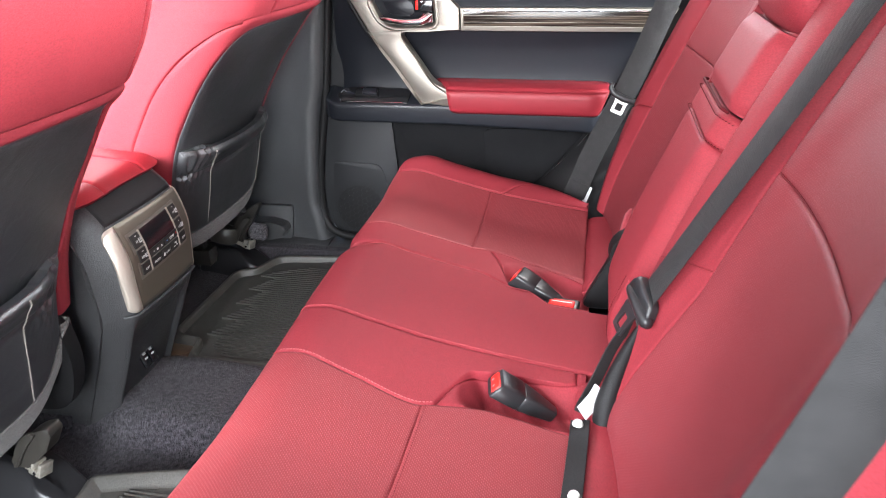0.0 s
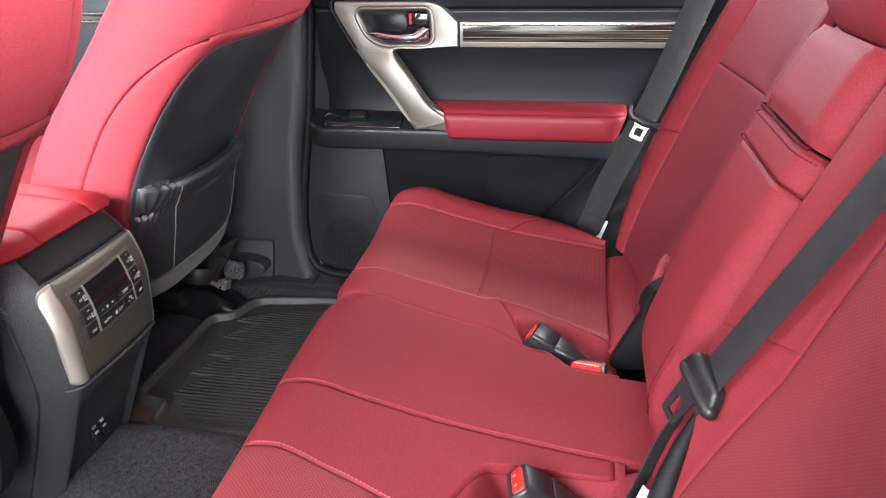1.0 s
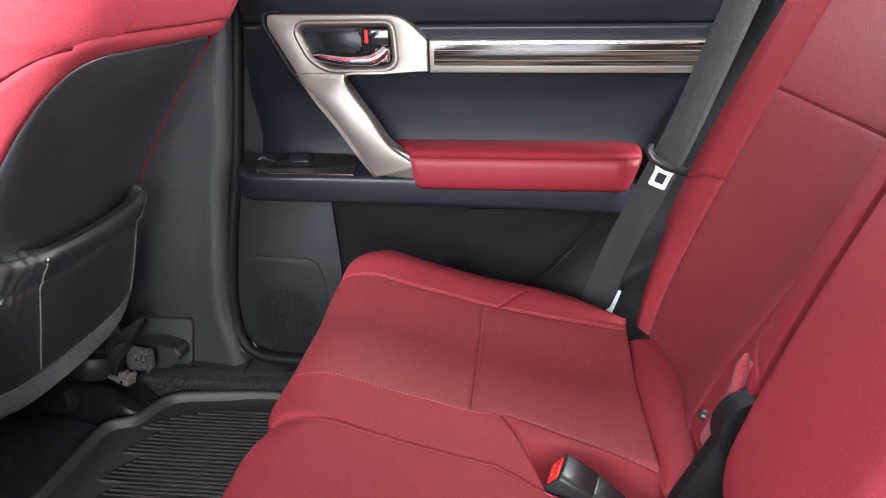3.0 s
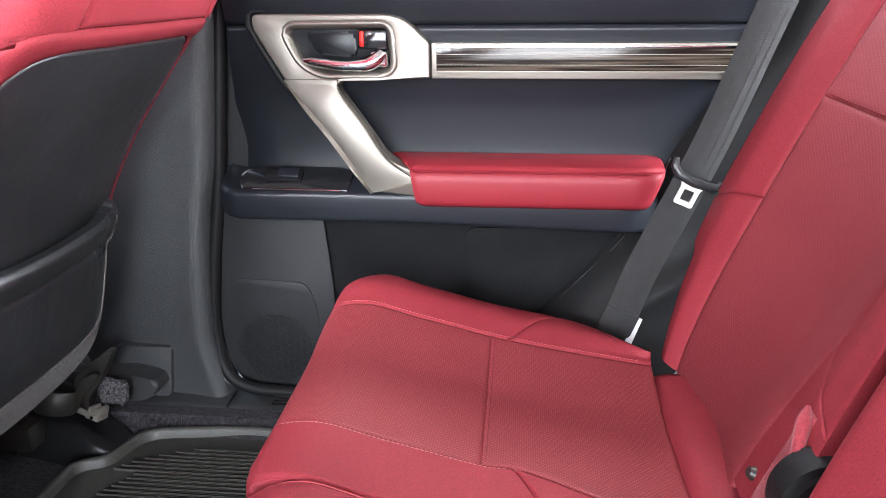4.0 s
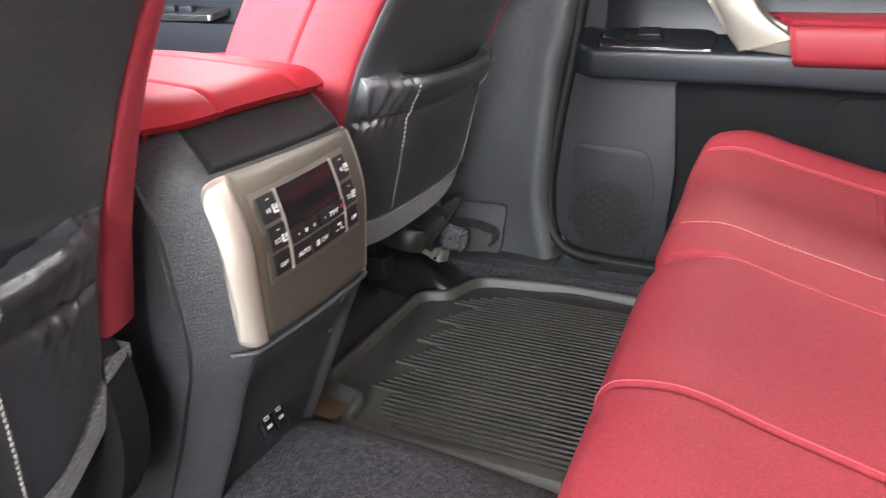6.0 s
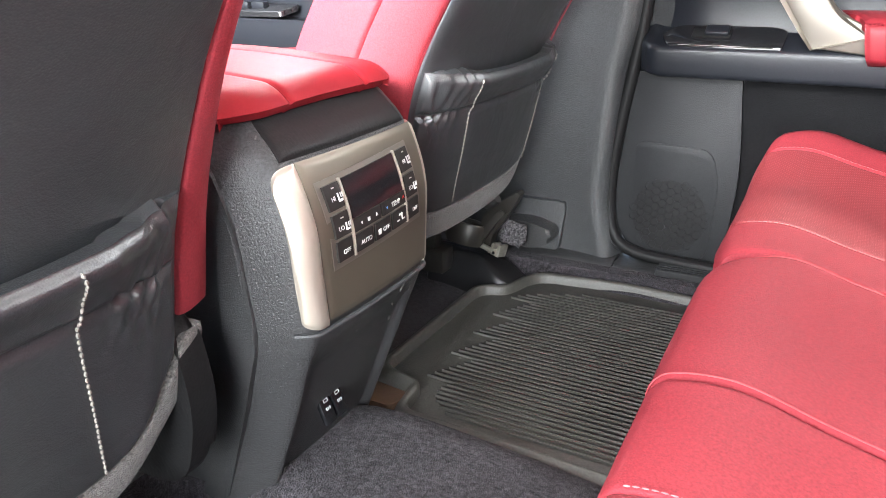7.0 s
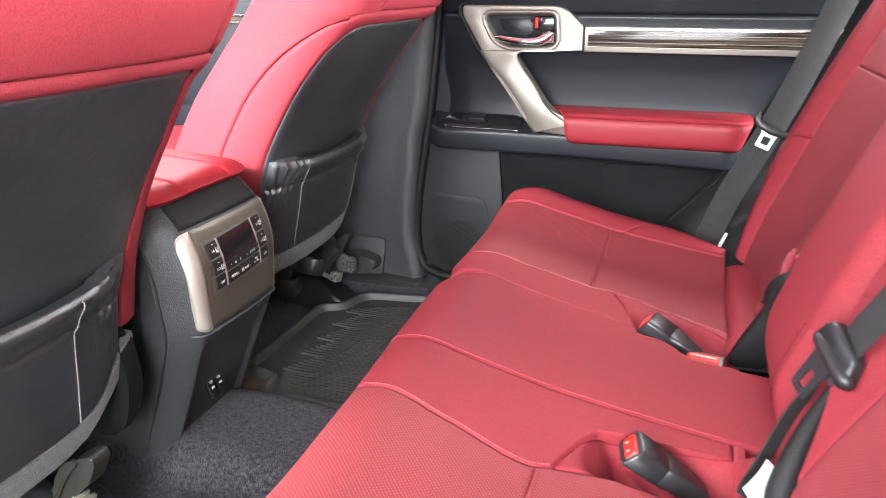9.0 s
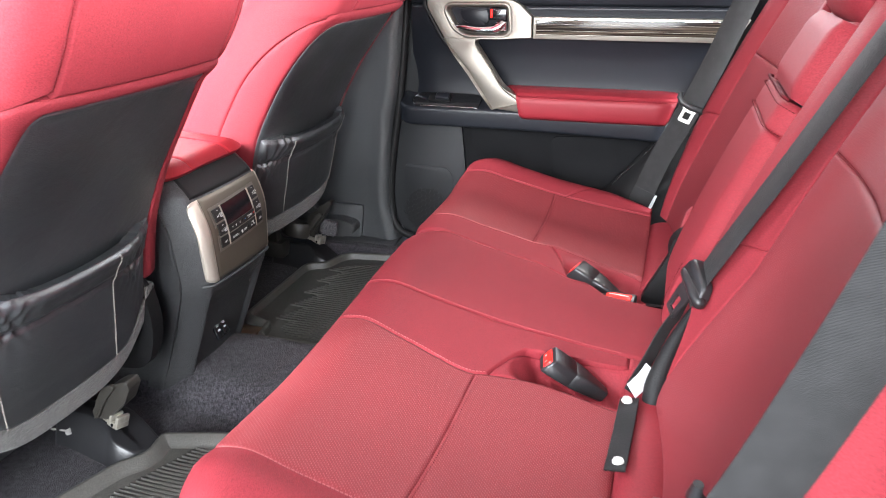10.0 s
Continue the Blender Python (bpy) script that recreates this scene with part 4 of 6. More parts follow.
def rail_cover(x, y, z, cloth, shift):
    """Black cover over a rail's rear foot, with its steel latch at (x, y, z)."""
    cover = thing("rail_cover", (x, y, 0.0), "black plastic rail cover with a bare steel latch", "rail cover", "rail covers")
    at = lambda a, c, d: (x + a, y + c, z + d)
    bm = bmesh.new()
    # a steep front face, parted by a curved ridge from the sloping top
    corners = [0.01, 0.02, 0.022, 0.014, 0.016, 0.022, 0.02, 0.01]
    base = rounded([(-0.13, 0.044), (0.020, 0.040), (0.094, 0.004), (0.068, -0.058), (0.020, -0.068), (-0.020, -0.058), (-0.085, -0.042), (-0.13, -0.038)], corners, 5)
    crown = rounded([(-0.13, 0.030), (0.012, 0.026), (0.082, 0.000), (0.060, -0.048), (0.020, -0.054), (-0.010, -0.026), (-0.060, -0.016), (-0.13, -0.014)], corners, 5)
    height = curve([-0.13, -0.03, -0.012, 0.02, 0.06, 0.10], [0.060, 0.062, 0.060, 0.046, 0.026, 0.014])
    rings = []
    for t, h in ((0.0, 0.0), (0.30, 0.40), (0.62, 0.74), (0.82, 0.90), (0.94, 0.975), (1.06, 1.0), (1.25, 1.0)):
        spots = [(a + (c - a) * t, b + (d - b) * t) for (a, b), (c, d) in zip(base, crown)]
        rings.append([bm.verts.new(at(a + shift[0], b + shift[1], float(height(a)) * h - z)) for a, b in spots])
    for r0, r1 in zip(rings, rings[1:]):
        for k in range(len(r0)):
            bm.faces.new((r0[k], r0[(k + 1) % len(r0)], r1[(k + 1) % len(r0)], r1[k]))
    bm.faces.new(rings[-1])
    part("cover", bm, BUCKLE_BLACK, cover, smooth=60)
    bm = bmesh.new()
    m = pose(x, y, z, -12, 10, -14)
    tube(bm, [m @ Vector(q) for q in ((-0.030, -0.006, -0.004), (-0.026, -0.006, -0.004), (0.002, -0.006, -0.004))], [0.0040, 0.0052, 0.0052], 12)
    box(bm, (-0.004, -0.013, -0.009), (0.022, 0.012, 0.001), 0.0015, 2, m)
    box(bm, (0.000, -0.013, 0.0), (0.006, 0.012, 0.013), 0.0015, 2, m)
    box(bm, (0.015, -0.013, 0.0), (0.022, 0.012, 0.015), 0.0015, 2, m)
    box(bm, (0.005, 0.002, 0.0), (0.016, 0.012, 0.008), 0.0015, 2, m)
    latch = part("latch", bm, STEEL, cover, "bare steel latch")
    bm = bmesh.new()
    bmesh.ops.create_cone(bm, cap_ends=True, segments=14, radius1=0.0030, radius2=0.0030, depth=0.002, matrix=m @ pose(0.010, -0.0131, -0.004, 90, 0, 0))
    part("hole", bm, GLOSS, latch, "dark hole in the latch")
    bm = bmesh.new()
    if cloth:
        plate = [(-0.040, -0.004), (-0.014, -0.006), (-0.004, 0.026), (0.020, 0.056), (0.054, 0.112), (0.046, 0.118), (0.004, 0.088), (-0.024, 0.060)]
    else:
        plate = [(-0.034, 0.002), (-0.006, 0.002), (0.014, 0.020), (0.040, 0.044), (0.060, 0.080), (0.056, 0.094), (0.034, 0.086), (0.010, 0.070), (-0.006, 0.046), (-0.012, 0.026), (-0.034, 0.022)]
    slab(bm, rounded(plate, 0.006), lambda a, c, d: at(a, (0.006 if cloth else -0.010) + d - 0.10 * c, c), 0.022 if cloth else 0.030, 0.003, 2)
    lever = part("lever", bm, BRONZE, cover, "dark bronze release lever")
    bm = bmesh.new()
    rib = [(-0.030, 0.004), (-0.020, 0.006), (-0.006, 0.030), (0.014, 0.058), (0.034, 0.080), (0.026, 0.086), (0.006, 0.074), (-0.014, 0.044)]
    slab(bm, rounded(rib, 0.005), lambda a, c, d: at(a, -0.016 + d - 0.10 * c, c), 0.007, 0.002, 2)
    part("rib", bm, BRONZE, lever, "raised edge of the lever")
    if cloth:
        bm = bmesh.new()
        m = pose(x - 0.052, y - 0.012, z + 0.034, -14, 8, 0)
        prof = [(0.026, 0.012), (0.028, 0.016), (0.032, 0.016), (0.034, 0.012), (0.030, -0.020), (0.027, -0.026), (0.002, -0.026), (0.002, 0.004), (0.010, 0.005), (0.012, -0.004), (0.023, -0.006)]
        rings = [[bm.verts.new(m @ Vector((r * math.cos(t) * 1.25, r * math.sin(t), h))) for t in np.linspace(0, 2 * math.pi, 24, endpoint=False)] for r, h in prof + prof[:1]]
        for r0, r1 in zip(rings, rings[1:]):
            for k in range(24):
                bm.faces.new((r0[k], r0[(k + 1) % 24], r1[(k + 1) % 24], r1[k]))
        part("rail_cup", bm, BRONZE, cover, "dark bronze end cup of the rail")
    bm = bmesh.new()
    tube(bm, [at(-0.018, 0.0, 0.082), at(-0.012, -0.002, 0.088), at(0.004, -0.006, 0.098), at(0.010, -0.007, 0.102)], [0.008, 0.012, 0.012, 0.008], 14)
    part("pivot", bm, PLASTIC, cover, "black pivot barrel")
    if cloth:
        bm = bmesh.new()
        bmesh.ops.create_icosphere(bm, subdivisions=4, radius=1)
        for v in bm.verts:
            c = v.co.copy()
            q = Vector([math.copysign(abs(k) ** 0.55, k) for k in c])
            fold = 0.10 * math.sin(9 * c.x + 4 * c.z) + 0.08 * math.sin(11 * c.y - 6 * c.x)
            v.co = Vector(at(0.026 + 0.025 * q.x * (1 + fold) + 0.006 * q.z, 0.026 + 0.008 * q.y + 0.003 * math.sin(6 * c.x), 0.026 + 0.022 * q.z * (1 + fold) - 0.007 * q.x))
        part("cloth_pad", bm, CLOTH, cover, "crumpled grey mesh cloth pad", smooth=80)
    bm = bmesh.new()
    tube(bm, [at(-0.150, 0.0, -0.052), at(-0.118, -0.004, -0.046), at(-0.108, -0.004, -0.046)], [0.002, 0.002, 0.002], 6)
    bmesh.ops.create_cone(bm, cap_ends=True, segments=10, radius1=0.006, radius2=0.006, depth=0.010, matrix=pose(*at(-0.104, -0.004, -0.046), 0, 60, 0))
    part("bolt", bm, BRIGHT_STEEL, cover, "bright steel bolt")


rail_cover(-0.685, 0.612, 0.074, True, (0.0, 0.0))
rail_cover(-0.640, -0.279, 0.074, False, (-0.010, 0.026))

# ---- centre console ----
console = thing("centre_console", (-0.75, 0.0, 0.06), "dark grained centre console with rear climate controls and a red lid", "console")
PROF_T = [0, 0.08, 0.2, 0.35, 0.5, 0.65, 0.8, 1.0]
KX = curve(PROF_T, [-0.592, -0.572, -0.551, -0.529, -0.529, -0.550, -0.577, -0.622])
KZ = curve(PROF_T, [0.468, 0.449, 0.424, 0.347, 0.272, 0.200, 0.130, 0.018])
KW = curve(PROF_T, [0.130, 0.135, 0.137, 0.135, 0.127, 0.119, 0.114, 0.112])


def rear_face(t, w):
    """The console's rear: t from the lid down to the floor, w across from -1 to 1, the sides turning forward."""
    a, s = np.abs(w), np.sign(w)
    turn = np.clip((a - 0.74) / 0.26, 0, 1)
    step = lambda f: np.clip(f, 0, 1) ** 2 * (3 - 2 * np.clip(f, 0, 1))
    inset = 0.013 * step((t - 0.535) / 0.10) * step((0.80 - a) / 0.13)
    x = KX(t) - 0.050 * (1 - np.cos(turn * np.pi / 2)) - 0.008 * a**2 - inset
    return np.stack([x, s * KW(t) * np.minimum(a, 0.74 + 0.26 * np.sin(turn * np.pi / 2)), KZ(t)], -1)


upholstery("rear_body", rear_face, lambda a, b: (0.0 + a, -1 + 2 * b), PLASTIC, console, "dark grained plastic", 60, 60, groove=0, edges="", skirt=0.03)
bm = bmesh.new()
for s in (1, -1):
    outline = [(float(KX(t)) - 0.05, float(KZ(t))) for t in np.linspace(0, 1, 24)]
    slab(bm, outline + [(-1.6, 0.018), (-1.6, 0.40), (-0.95, 0.44)], lambda a, c, d, s=s: (a, s * (0.133 - 0.030 * max(0, (0.40 - c)) / 0.36) - s * d, c), 0.012, 0.0)
part("side_panel", bm, PLASTIC, console, "dark grained side panels")
JOINT = curve([0.018, 0.10, 0.18, 0.28, 0.36, 0.42, 0.468], [-0.712, -0.678, -0.648, -0.620, -0.612, -0.636, -0.68])
for s in (1, -1):
    bm = bmesh.new()
    zs = np.linspace(0.022, 0.465, 24)
    rear = [(float(KX(t)) - 0.052, float(KZ(t))) for t in np.linspace(0.005, 0.995, 24)]
    slab(bm, rear + [(float(JOINT(z)), float(z)) for z in zs], lambda a, c, d, s=s: (a, s * (0.138 - 0.026 * max(0, (0.40 - c)) / 0.36) - s * d, c), 0.014, 0.003, 2)
    part("side_cheek", bm, PLASTIC, console, "raised dark plastic cheek")
lift = lambda h: (lambda t, w: rear_face(t, w) + np.array([h * 0.95, 0, h * 0.2]))
upholstery("top_cover", lift(0.003), lambda a, b: (0.01 + 0.185 * a, -0.735 + 1.47 * b), SHADE_PLASTIC, console, "smooth black cover below the lid", 16, 40, groove=0.002, skirt=0.006)
upholstery("bezel", lift(0.006), lambda a, b: (0.205 + 0.30 * a, -0.65 + 1.42 * b), PANEL, console, "bronze satin control bezel", 40, 60, groove=0.0015, reach=0.004, skirt=0.012)
turn_in = lambda b: 1 - np.sqrt(np.clip(1 - b**4, 0, 1))
for s, w0 in ((1, 0.775), (-1, 0.655)):
    upholstery("bezel_edge", lift(0.0075), lambda a, b, s=s, w0=w0: (0.205 + 0.055 * turn_in(b) + (0.31 - 0.075 * turn_in(b)) * a, s * (w0 + (0.155 if s > 0 else 0.205) * b)), EDGE_METAL, console, "pale champagne metal edge", 40, 20, groove=0.003, reach=0.004, skirt=0.010, flip=s < 0)


bm = bmesh.new()
ws = np.linspace(-0.88, 0.90, 60)
tube(bm, lift(0.004)(np.full(60, 0.522), ws), 0.0028, 8)
part("bezel_lip", bm, PILLAR, console, "pale worn lip under the bezel")


def on_face(u, v, h=0.0):
    """A point on the control panel: u across in metres, v from 0 (top) to 1 (foot) of the bezel, h proud."""
    v = 0.14 + (v - 0.16) * 0.74
    u, v = 0.92 * u + 0.010 * (v - 0.20), v - 0.25 * u
    t = 0.205 + 0.30 * v
    q = rear_face(np.array(t), np.array(u / float(KW(t))))
    return Vector(q) + Vector((h * 0.97, 0, h * 0.24))


def key(name, u0, u1, v0, v1, h, material, label=""):
    bm = bmesh.new()
    grid = [[on_face(u0 + (u1 - u0) * i / 3, v0 + (v1 - v0) * j / 3, h) for j in range(4)] for i in range(4)]
    top = [[bm.verts.new(c) for c in col] for col in grid]
    for i in range(3):
        for j in range(3):
            bm.faces.new((top[i][j], top[i + 1][j], top[i + 1][j + 1], top[i][j + 1]))
    rim = bmesh.ops.extrude_edge_only(bm, edges=[e for e in bm.edges if e.is_boundary])["geom"]
    for v in rim:
        if isinstance(v, bmesh.types.BMVert):
            v.co -= Vector((0.006, 0, 0.001))
    return part(name, bm, material, console, label, smooth=30)


key("control_panel", -0.085, 0.085, 0.16, 0.86, 0.0065, METAL, "satin metal frame round the keys")
key("display", -0.048, 0.048, 0.20, 0.50, 0.0080, GLOSS, "dark glossy climate display")


def glyph(u, v, size, text=None, bars=(), colour=WHITE_PRINT):
    """White print on a key: letters, or plain bars (du, dv, w, h)."""
    if text:
        c = bpy.data.curves.new("letters", "FONT")
        c.body, c.size, c.align_x, c.align_y, c.extrude = text, size, "CENTER", "CENTER", 0.00015
        ob = new("letters", c)
        me = bpy.data.meshes.new_from_object(ob.evaluated_get(bpy.context.evaluated_depsgraph_get()))
        bpy.data.objects.remove(ob)
        p, px, py = on_face(u, v, 0.0102), on_face(u + 0.004, v, 0.0102), on_face(u, v - 0.03, 0.0102)
        ex, ey = (px - p).normalized(), (py - p).normalized()
        ez = ex.cross(ey)
        me.transform(Matrix.Translation(p) @ Matrix((ex, ey, ez)).transposed().to_4x4())
        return finish("lettering", me, colour, console, "", smooth=0)
    bm = bmesh.new()
    for du, dv, w, h in bars:
        q = [on_face(u + du + x * w / 2, v + dv + y * h / 2, 0.0100) for x, y in ((-1, -1), (1, -1), (1, 1), (-1, 1))]
        low, high = [bm.verts.new(c - Vector((0.0004, 0, 0))) for c in q], [bm.verts.new(c + Vector((0.0001, 0, 0))) for c in q]
        bm.faces.new(high)
        for i in range(4):
            bm.faces.new((low[i], low[(i + 1) % 4], high[(i + 1) % 4], high[i]))
    return part("marking", bm, colour, console, "", smooth=0)


for s in (-1, 1):
    for v0, v1 in ((0.205, 0.385), (0.415, 0.595), (0.625, 0.805)):
        key("button", s * 0.067 - 0.0118, s * 0.067 + 0.0118, v0, v1, 0.0085, KEY)
for u in (-0.034, 0.0, 0.034):
    key("button", u - 0.0148, u + 0.0148, 0.645, 0.805, 0.0085, KEY)
key("button", -0.0495, -0.002, 0.51, 0.62, 0.0085, KEY)
key("button", 0.002, 0.0495, 0.51, 0.62, 0.0085, KEY)
for s in (-1, 1):
    key("divider", s * 0.0515 - 0.0012, s * 0.0515 + 0.0012, 0.19, 0.82, 0.0088, EDGE_METAL)
seat_icon = ((0.004, 0.0, 0.002, 0.06), (0.007, 0.025, 0.006, 0.015), (0.008, -0.01, 0.0012, 0.035), (0.0105, -0.01, 0.0012, 0.035))
for s in (-1, 1):
    glyph(s * 0.067 - 0.004, 0.31, 0.0062, "HI")
    glyph(s * 0.067 - 0.004, 0.525, 0.0062, "LO")
    glyph(s * 0.067, 0.73, 0.0062, "OFF")
    for v in (0.31, 0.525):
        glyph(s * 0.067, v, 0, bars=seat_icon)
        glyph(s * 0.067, v - 0.075, 0, bars=((0, 0, 0.004, 0.008),))
glyph(-0.034, 0.735, 0.0064, "AUTO")
glyph(0.003, 0.735, 0.0064, "OFF")
glyph(-0.008, 0.735, 0, bars=((0, 0, 0.003, 0.05), (-0.003, 0, 0.001, 0.05)))
glyph(0.034, 0.725, 0, bars=((-0.005, 0.02, 0.005, 0.012), (0.003, -0.01, 0.002, 0.06), (0.006, 0.025, 0.006, 0.012), (-0.001, -0.03, 0.004, 0.02)))
glyph(0.026, 0.565, 0.007, "TEMP")
RED_PRINT, BLUE_PRINT = RED_PLASTIC, surface("blue_print", (0.10, 0.30, 0.75), (0.08, 0.26, 0.68), 0.5, "noise", 900, 0.02, 0.0001, 30, 0.5)
glyph(0.043, 0.568, 0.009, "^", colour=RED_PRINT)
glyph(0.008, 0.558, 0.006, "v", colour=BLUE_PRINT)
glyph(-0.039, 0.558, 0.006, "v")
glyph(-0.026, 0.565, 0, bars=((0.0, 0, 0.004, 0.03),))
glyph(-0.012, 0.575, 0.009, "^")

# pale scuffs on the console's lower edge
for w, t, size in ((0.42, 0.545, 0.005), (0.50, 0.60, 0.003), (0.70, 0.575, 0.004), (0.62, 0.66, 0.0025), (0.33, 0.53, 0.003), (-0.10, 0.60, 0.002)):
    c = Vector(rear_face(np.array(t), np.array(w))) + Vector((0.0004, 0, 0.0002))
    bm = bmesh.new()
    box(bm, (-0.0006, -size, -0.0007), (0.0006, size, 0.0007), 0.0003, 1, Matrix.Translation(c) @ pose(0, 0, 0, 35, -12, 0))
    part("scuff", bm, FELT, console, "pale scuff mark")

# charging sockets low on the console
def low_face(u, t, h=0.0):
    q = rear_face(np.array(t), np.array(u / float(KW(t))))
    return Vector(q) + Vector((h * 0.93, 0, h * 0.36))


for pair in (-0.031, -0.011):
    b = bmesh.new()
    c = low_face(pair, 0.80, 0.003)
    m = Matrix.Translation(c) @ pose(0, 0, 0, 0, -22, 0)
    box(b, (-0.004, -0.0092, -0.022), (0.004, 0.0092, 0.022), 0.003, 2, m)
    sock = part("charging_socket", b, GLOSS, console, "black charging socket flap")
    b = bmesh.new()
    for y0, y1, z0, z1 in ((-0.0036, 0.0036, 0.003, 0.0037), (-0.0036, 0.0036, 0.0062, 0.0069), (-0.0036, -0.0028, 0.003, 0.0069), (0.0028, 0.0036, 0.003, 0.0069), (-0.0036, -0.0026, -0.0062, -0.0028), (-0.0010, 0.0002, -0.0062, -0.0028), (0.0018, 0.0034, -0.0062, -0.0028)):
        box(b, (0.0038, y0, z0), (0.0046, y1, z1), 0, 1, m)
    part("marking", b, WHITE_PRINT, sock, "white socket marking", smooth=0)

# armrest lid
def lid(u, w):
    """u from the rear edge forward, w across."""
    a = np.abs(w)
    x = -0.570 - 0.42 * u - 0.020 * np.clip((a - 0.6) / 0.4, 0, 1) ** 2
    edge = np.minimum(np.minimum(u * 0.42 / 0.03, 1), (1 - a) * 0.14 / 0.03)
    round_ = 1 - (1 - np.clip(edge, 0, 1)) ** 2
    z = 0.470 + 0.016 * round_ + 0.012 * np.sin(np.clip(u, 0, 1) * 3) - 0.004 * a**2
    return np.stack([x, 0.132 * w, z], -1)


upholstery("lid_centre", lid, lambda a, b: (a, -0.45 + 0.90 * b), LID, console, "red leather lid", 40, 30, edges="cd", groove=0.003, skirt=0.012, flip=True)
for s in (1, -1):
    upholstery("lid_side", lid, lambda a, b, s=s: (a, s * (0.45 + 0.55 * b)), LID, console, "red leather lid side", 40, 20, edges="c", groove=0.003, skirt=0.012, flip=s > 0)

# ---- far rear door ----
door = thing("rear_door", (-0.1, 0.76, 0.06), "closed far rear door with dark trim and a red leather armrest", "car door")
yz = lambda y0: (lambda a, c, d: (a, y0 + d, c))
bm = bmesh.new()
slab(bm, rounded([(-0.45, 0.86), (-0.449, 0.70), (-0.482, 0.40), (-0.508, 0.17), (-0.488, 0.075), (-0.41, 0.03), (-0.15, 0.02), (0.02, 0.16), (0.16, 0.32), (0.225, 0.40), (0.27, 0.52), (0.40, 0.74), (0.42, 0.86)],
                 [0.02, 0.05, 0.05, 0.06, 0.06, 0.05, 0.05, 0.05, 0.05, 0.05, 0.1, 0.05, 0.02]), yz(0.762), 0.06, 0.004)
part("door_card", bm, TRIM_BLACK, door, "dark grained door card")


def door_skin(x, z):
    """Soft upper door skin: a swelling sill, a hollow below the trim strip."""
    y = curve([0.40, 0.44, 0.50, 0.57, 0.62, 0.64, 0.70, 0.74, 0.80, 0.86], [0.742, 0.744, 0.748, 0.742, 0.728, 0.722, 0.712, 0.700, 0.694, 0.706])(z)
    fore = np.clip((-0.36 - x) / 0.08, 0, 1)
    y = y + 0.022 * fore**2
    return np.stack([x, y, z], -1)


left = lambda z: curve([0.38, 0.70, 0.9], [-0.462, -0.428, -0.424])(z)
right_edge = lambda z: curve([0.38, 0.50, 0.62, 0.75, 0.9], [0.212, 0.262, 0.335, 0.405, 0.43])(z)


def skin_patch(name, z0, z1, nz, edges):
    uv = lambda a, b: ((left(z0 + (z1 - z0) * b) + (right_edge(z0 + (z1 - z0) * b) - left(z0 + (z1 - z0) * b)) * a), z0 + (z1 - z0) * b)
    upholstery(name, door_skin, uv, PAD, door, "dark soft skin", 60, nz, edges=edges, groove=0.004, skirt=0.012)


skin_patch("lower_skin", 0.405, 0.698, 50, "d")
skin_patch("upper_skin", 0.700, 0.86, 30, "c")

# champagne metal surround of the handle, with the pull bar
bezel = rounded([(-0.372, 0.717), (-0.150, 0.716), (-0.108, 0.675), (-0.108, 0.625), (-0.238, 0.622), (-0.252, 0.612), (-0.214, 0.556), (-0.178, 0.502), (-0.138, 0.484), (-0.128, 0.442), (-0.205, 0.450), (-0.262, 0.536), (-0.330, 0.622), (-0.374, 0.697)],
                [0.008, 0.03, 0.004, 0.003, 0.01, 0.008, 0.02, 0.03, 0.004, 0.003, 0.004, 0.02, 0.02, 0.01], 4)
hole = rounded([(-0.322, 0.695), (-0.172, 0.696), (-0.167, 0.642), (-0.180, 0.635), (-0.272, 0.634), (-0.300, 0.650)], [0.014, 0.008, 0.012, 0.008, 0.02, 0.02], 4)


def bowed(a, c, d):
    """The surround bows outward towards the pull bar's foot."""
    return (a + 0.004 * max(0, min(1, (0.64 - c) / 0.1)), 0.690 - 0.008 * math.sin(max(0, min(1, (0.64 - c) / 0.2)) * math.pi) + d, c)


def offset(outline, d):
    """The closed outline moved outward by d."""
    n, out = len(outline), []
    for k in range(n):
        t = (Vector(outline[(k + 1) % n]) - Vector(outline[k - 1])).normalized()
        out.append((outline[k][0] - t.y * d, outline[k][1] + t.x * d))
    return out


bm = bmesh.new()
slab(bm, bezel, bowed, 0.035, 0.0028, 3, offset(hole, 0.0105))
part("handle_surround", bm, METAL, door, "champagne satin metal surround")
bm = bmesh.new()
rings = [[bm.verts.new((a, y, c)) for a, c in offset(hole, d)] for d, y in ((0.0120, 0.6905), (0.0100, 0.6880), (0.0070, 0.6875), (0.0040, 0.6900), (0.0, 0.6960), (-0.0005, 0.7000), (-0.0005, 0.7230))]
for r0, r1 in zip(rings, rings[1:]):
    for k in range(len(r0)):
        bm.faces.new((r0[k], r0[(k + 1) % len(r0)], r1[(k + 1) % len(r0)], r1[k]))
part("recess_rim", bm, METAL, door, "rolled metal rim of the handle recess", smooth=60)

# black tube that draws the shadow gap along the surround's front edge
bm = bmesh.new()
tube(bm, [(-0.352, 0.697, 0.7205), (-0.372, 0.697, 0.7205), (-0.3795, 0.697, 0.714), (-0.3805, 0.697, 0.700), (-0.366, 0.697, 0.672), (-0.338, 0.696, 0.624), (-0.300, 0.694, 0.576), (-0.265, 0.694, 0.531)], [0.0022, 0.0026, 0.0042, 0.0055, 0.0055, 0.0055, 0.0030, 0.0020], 8)
part("shadow_gap", bm, SHADE_PLASTIC, door, "black tube for the shadow gap beside the surround", smooth=60)


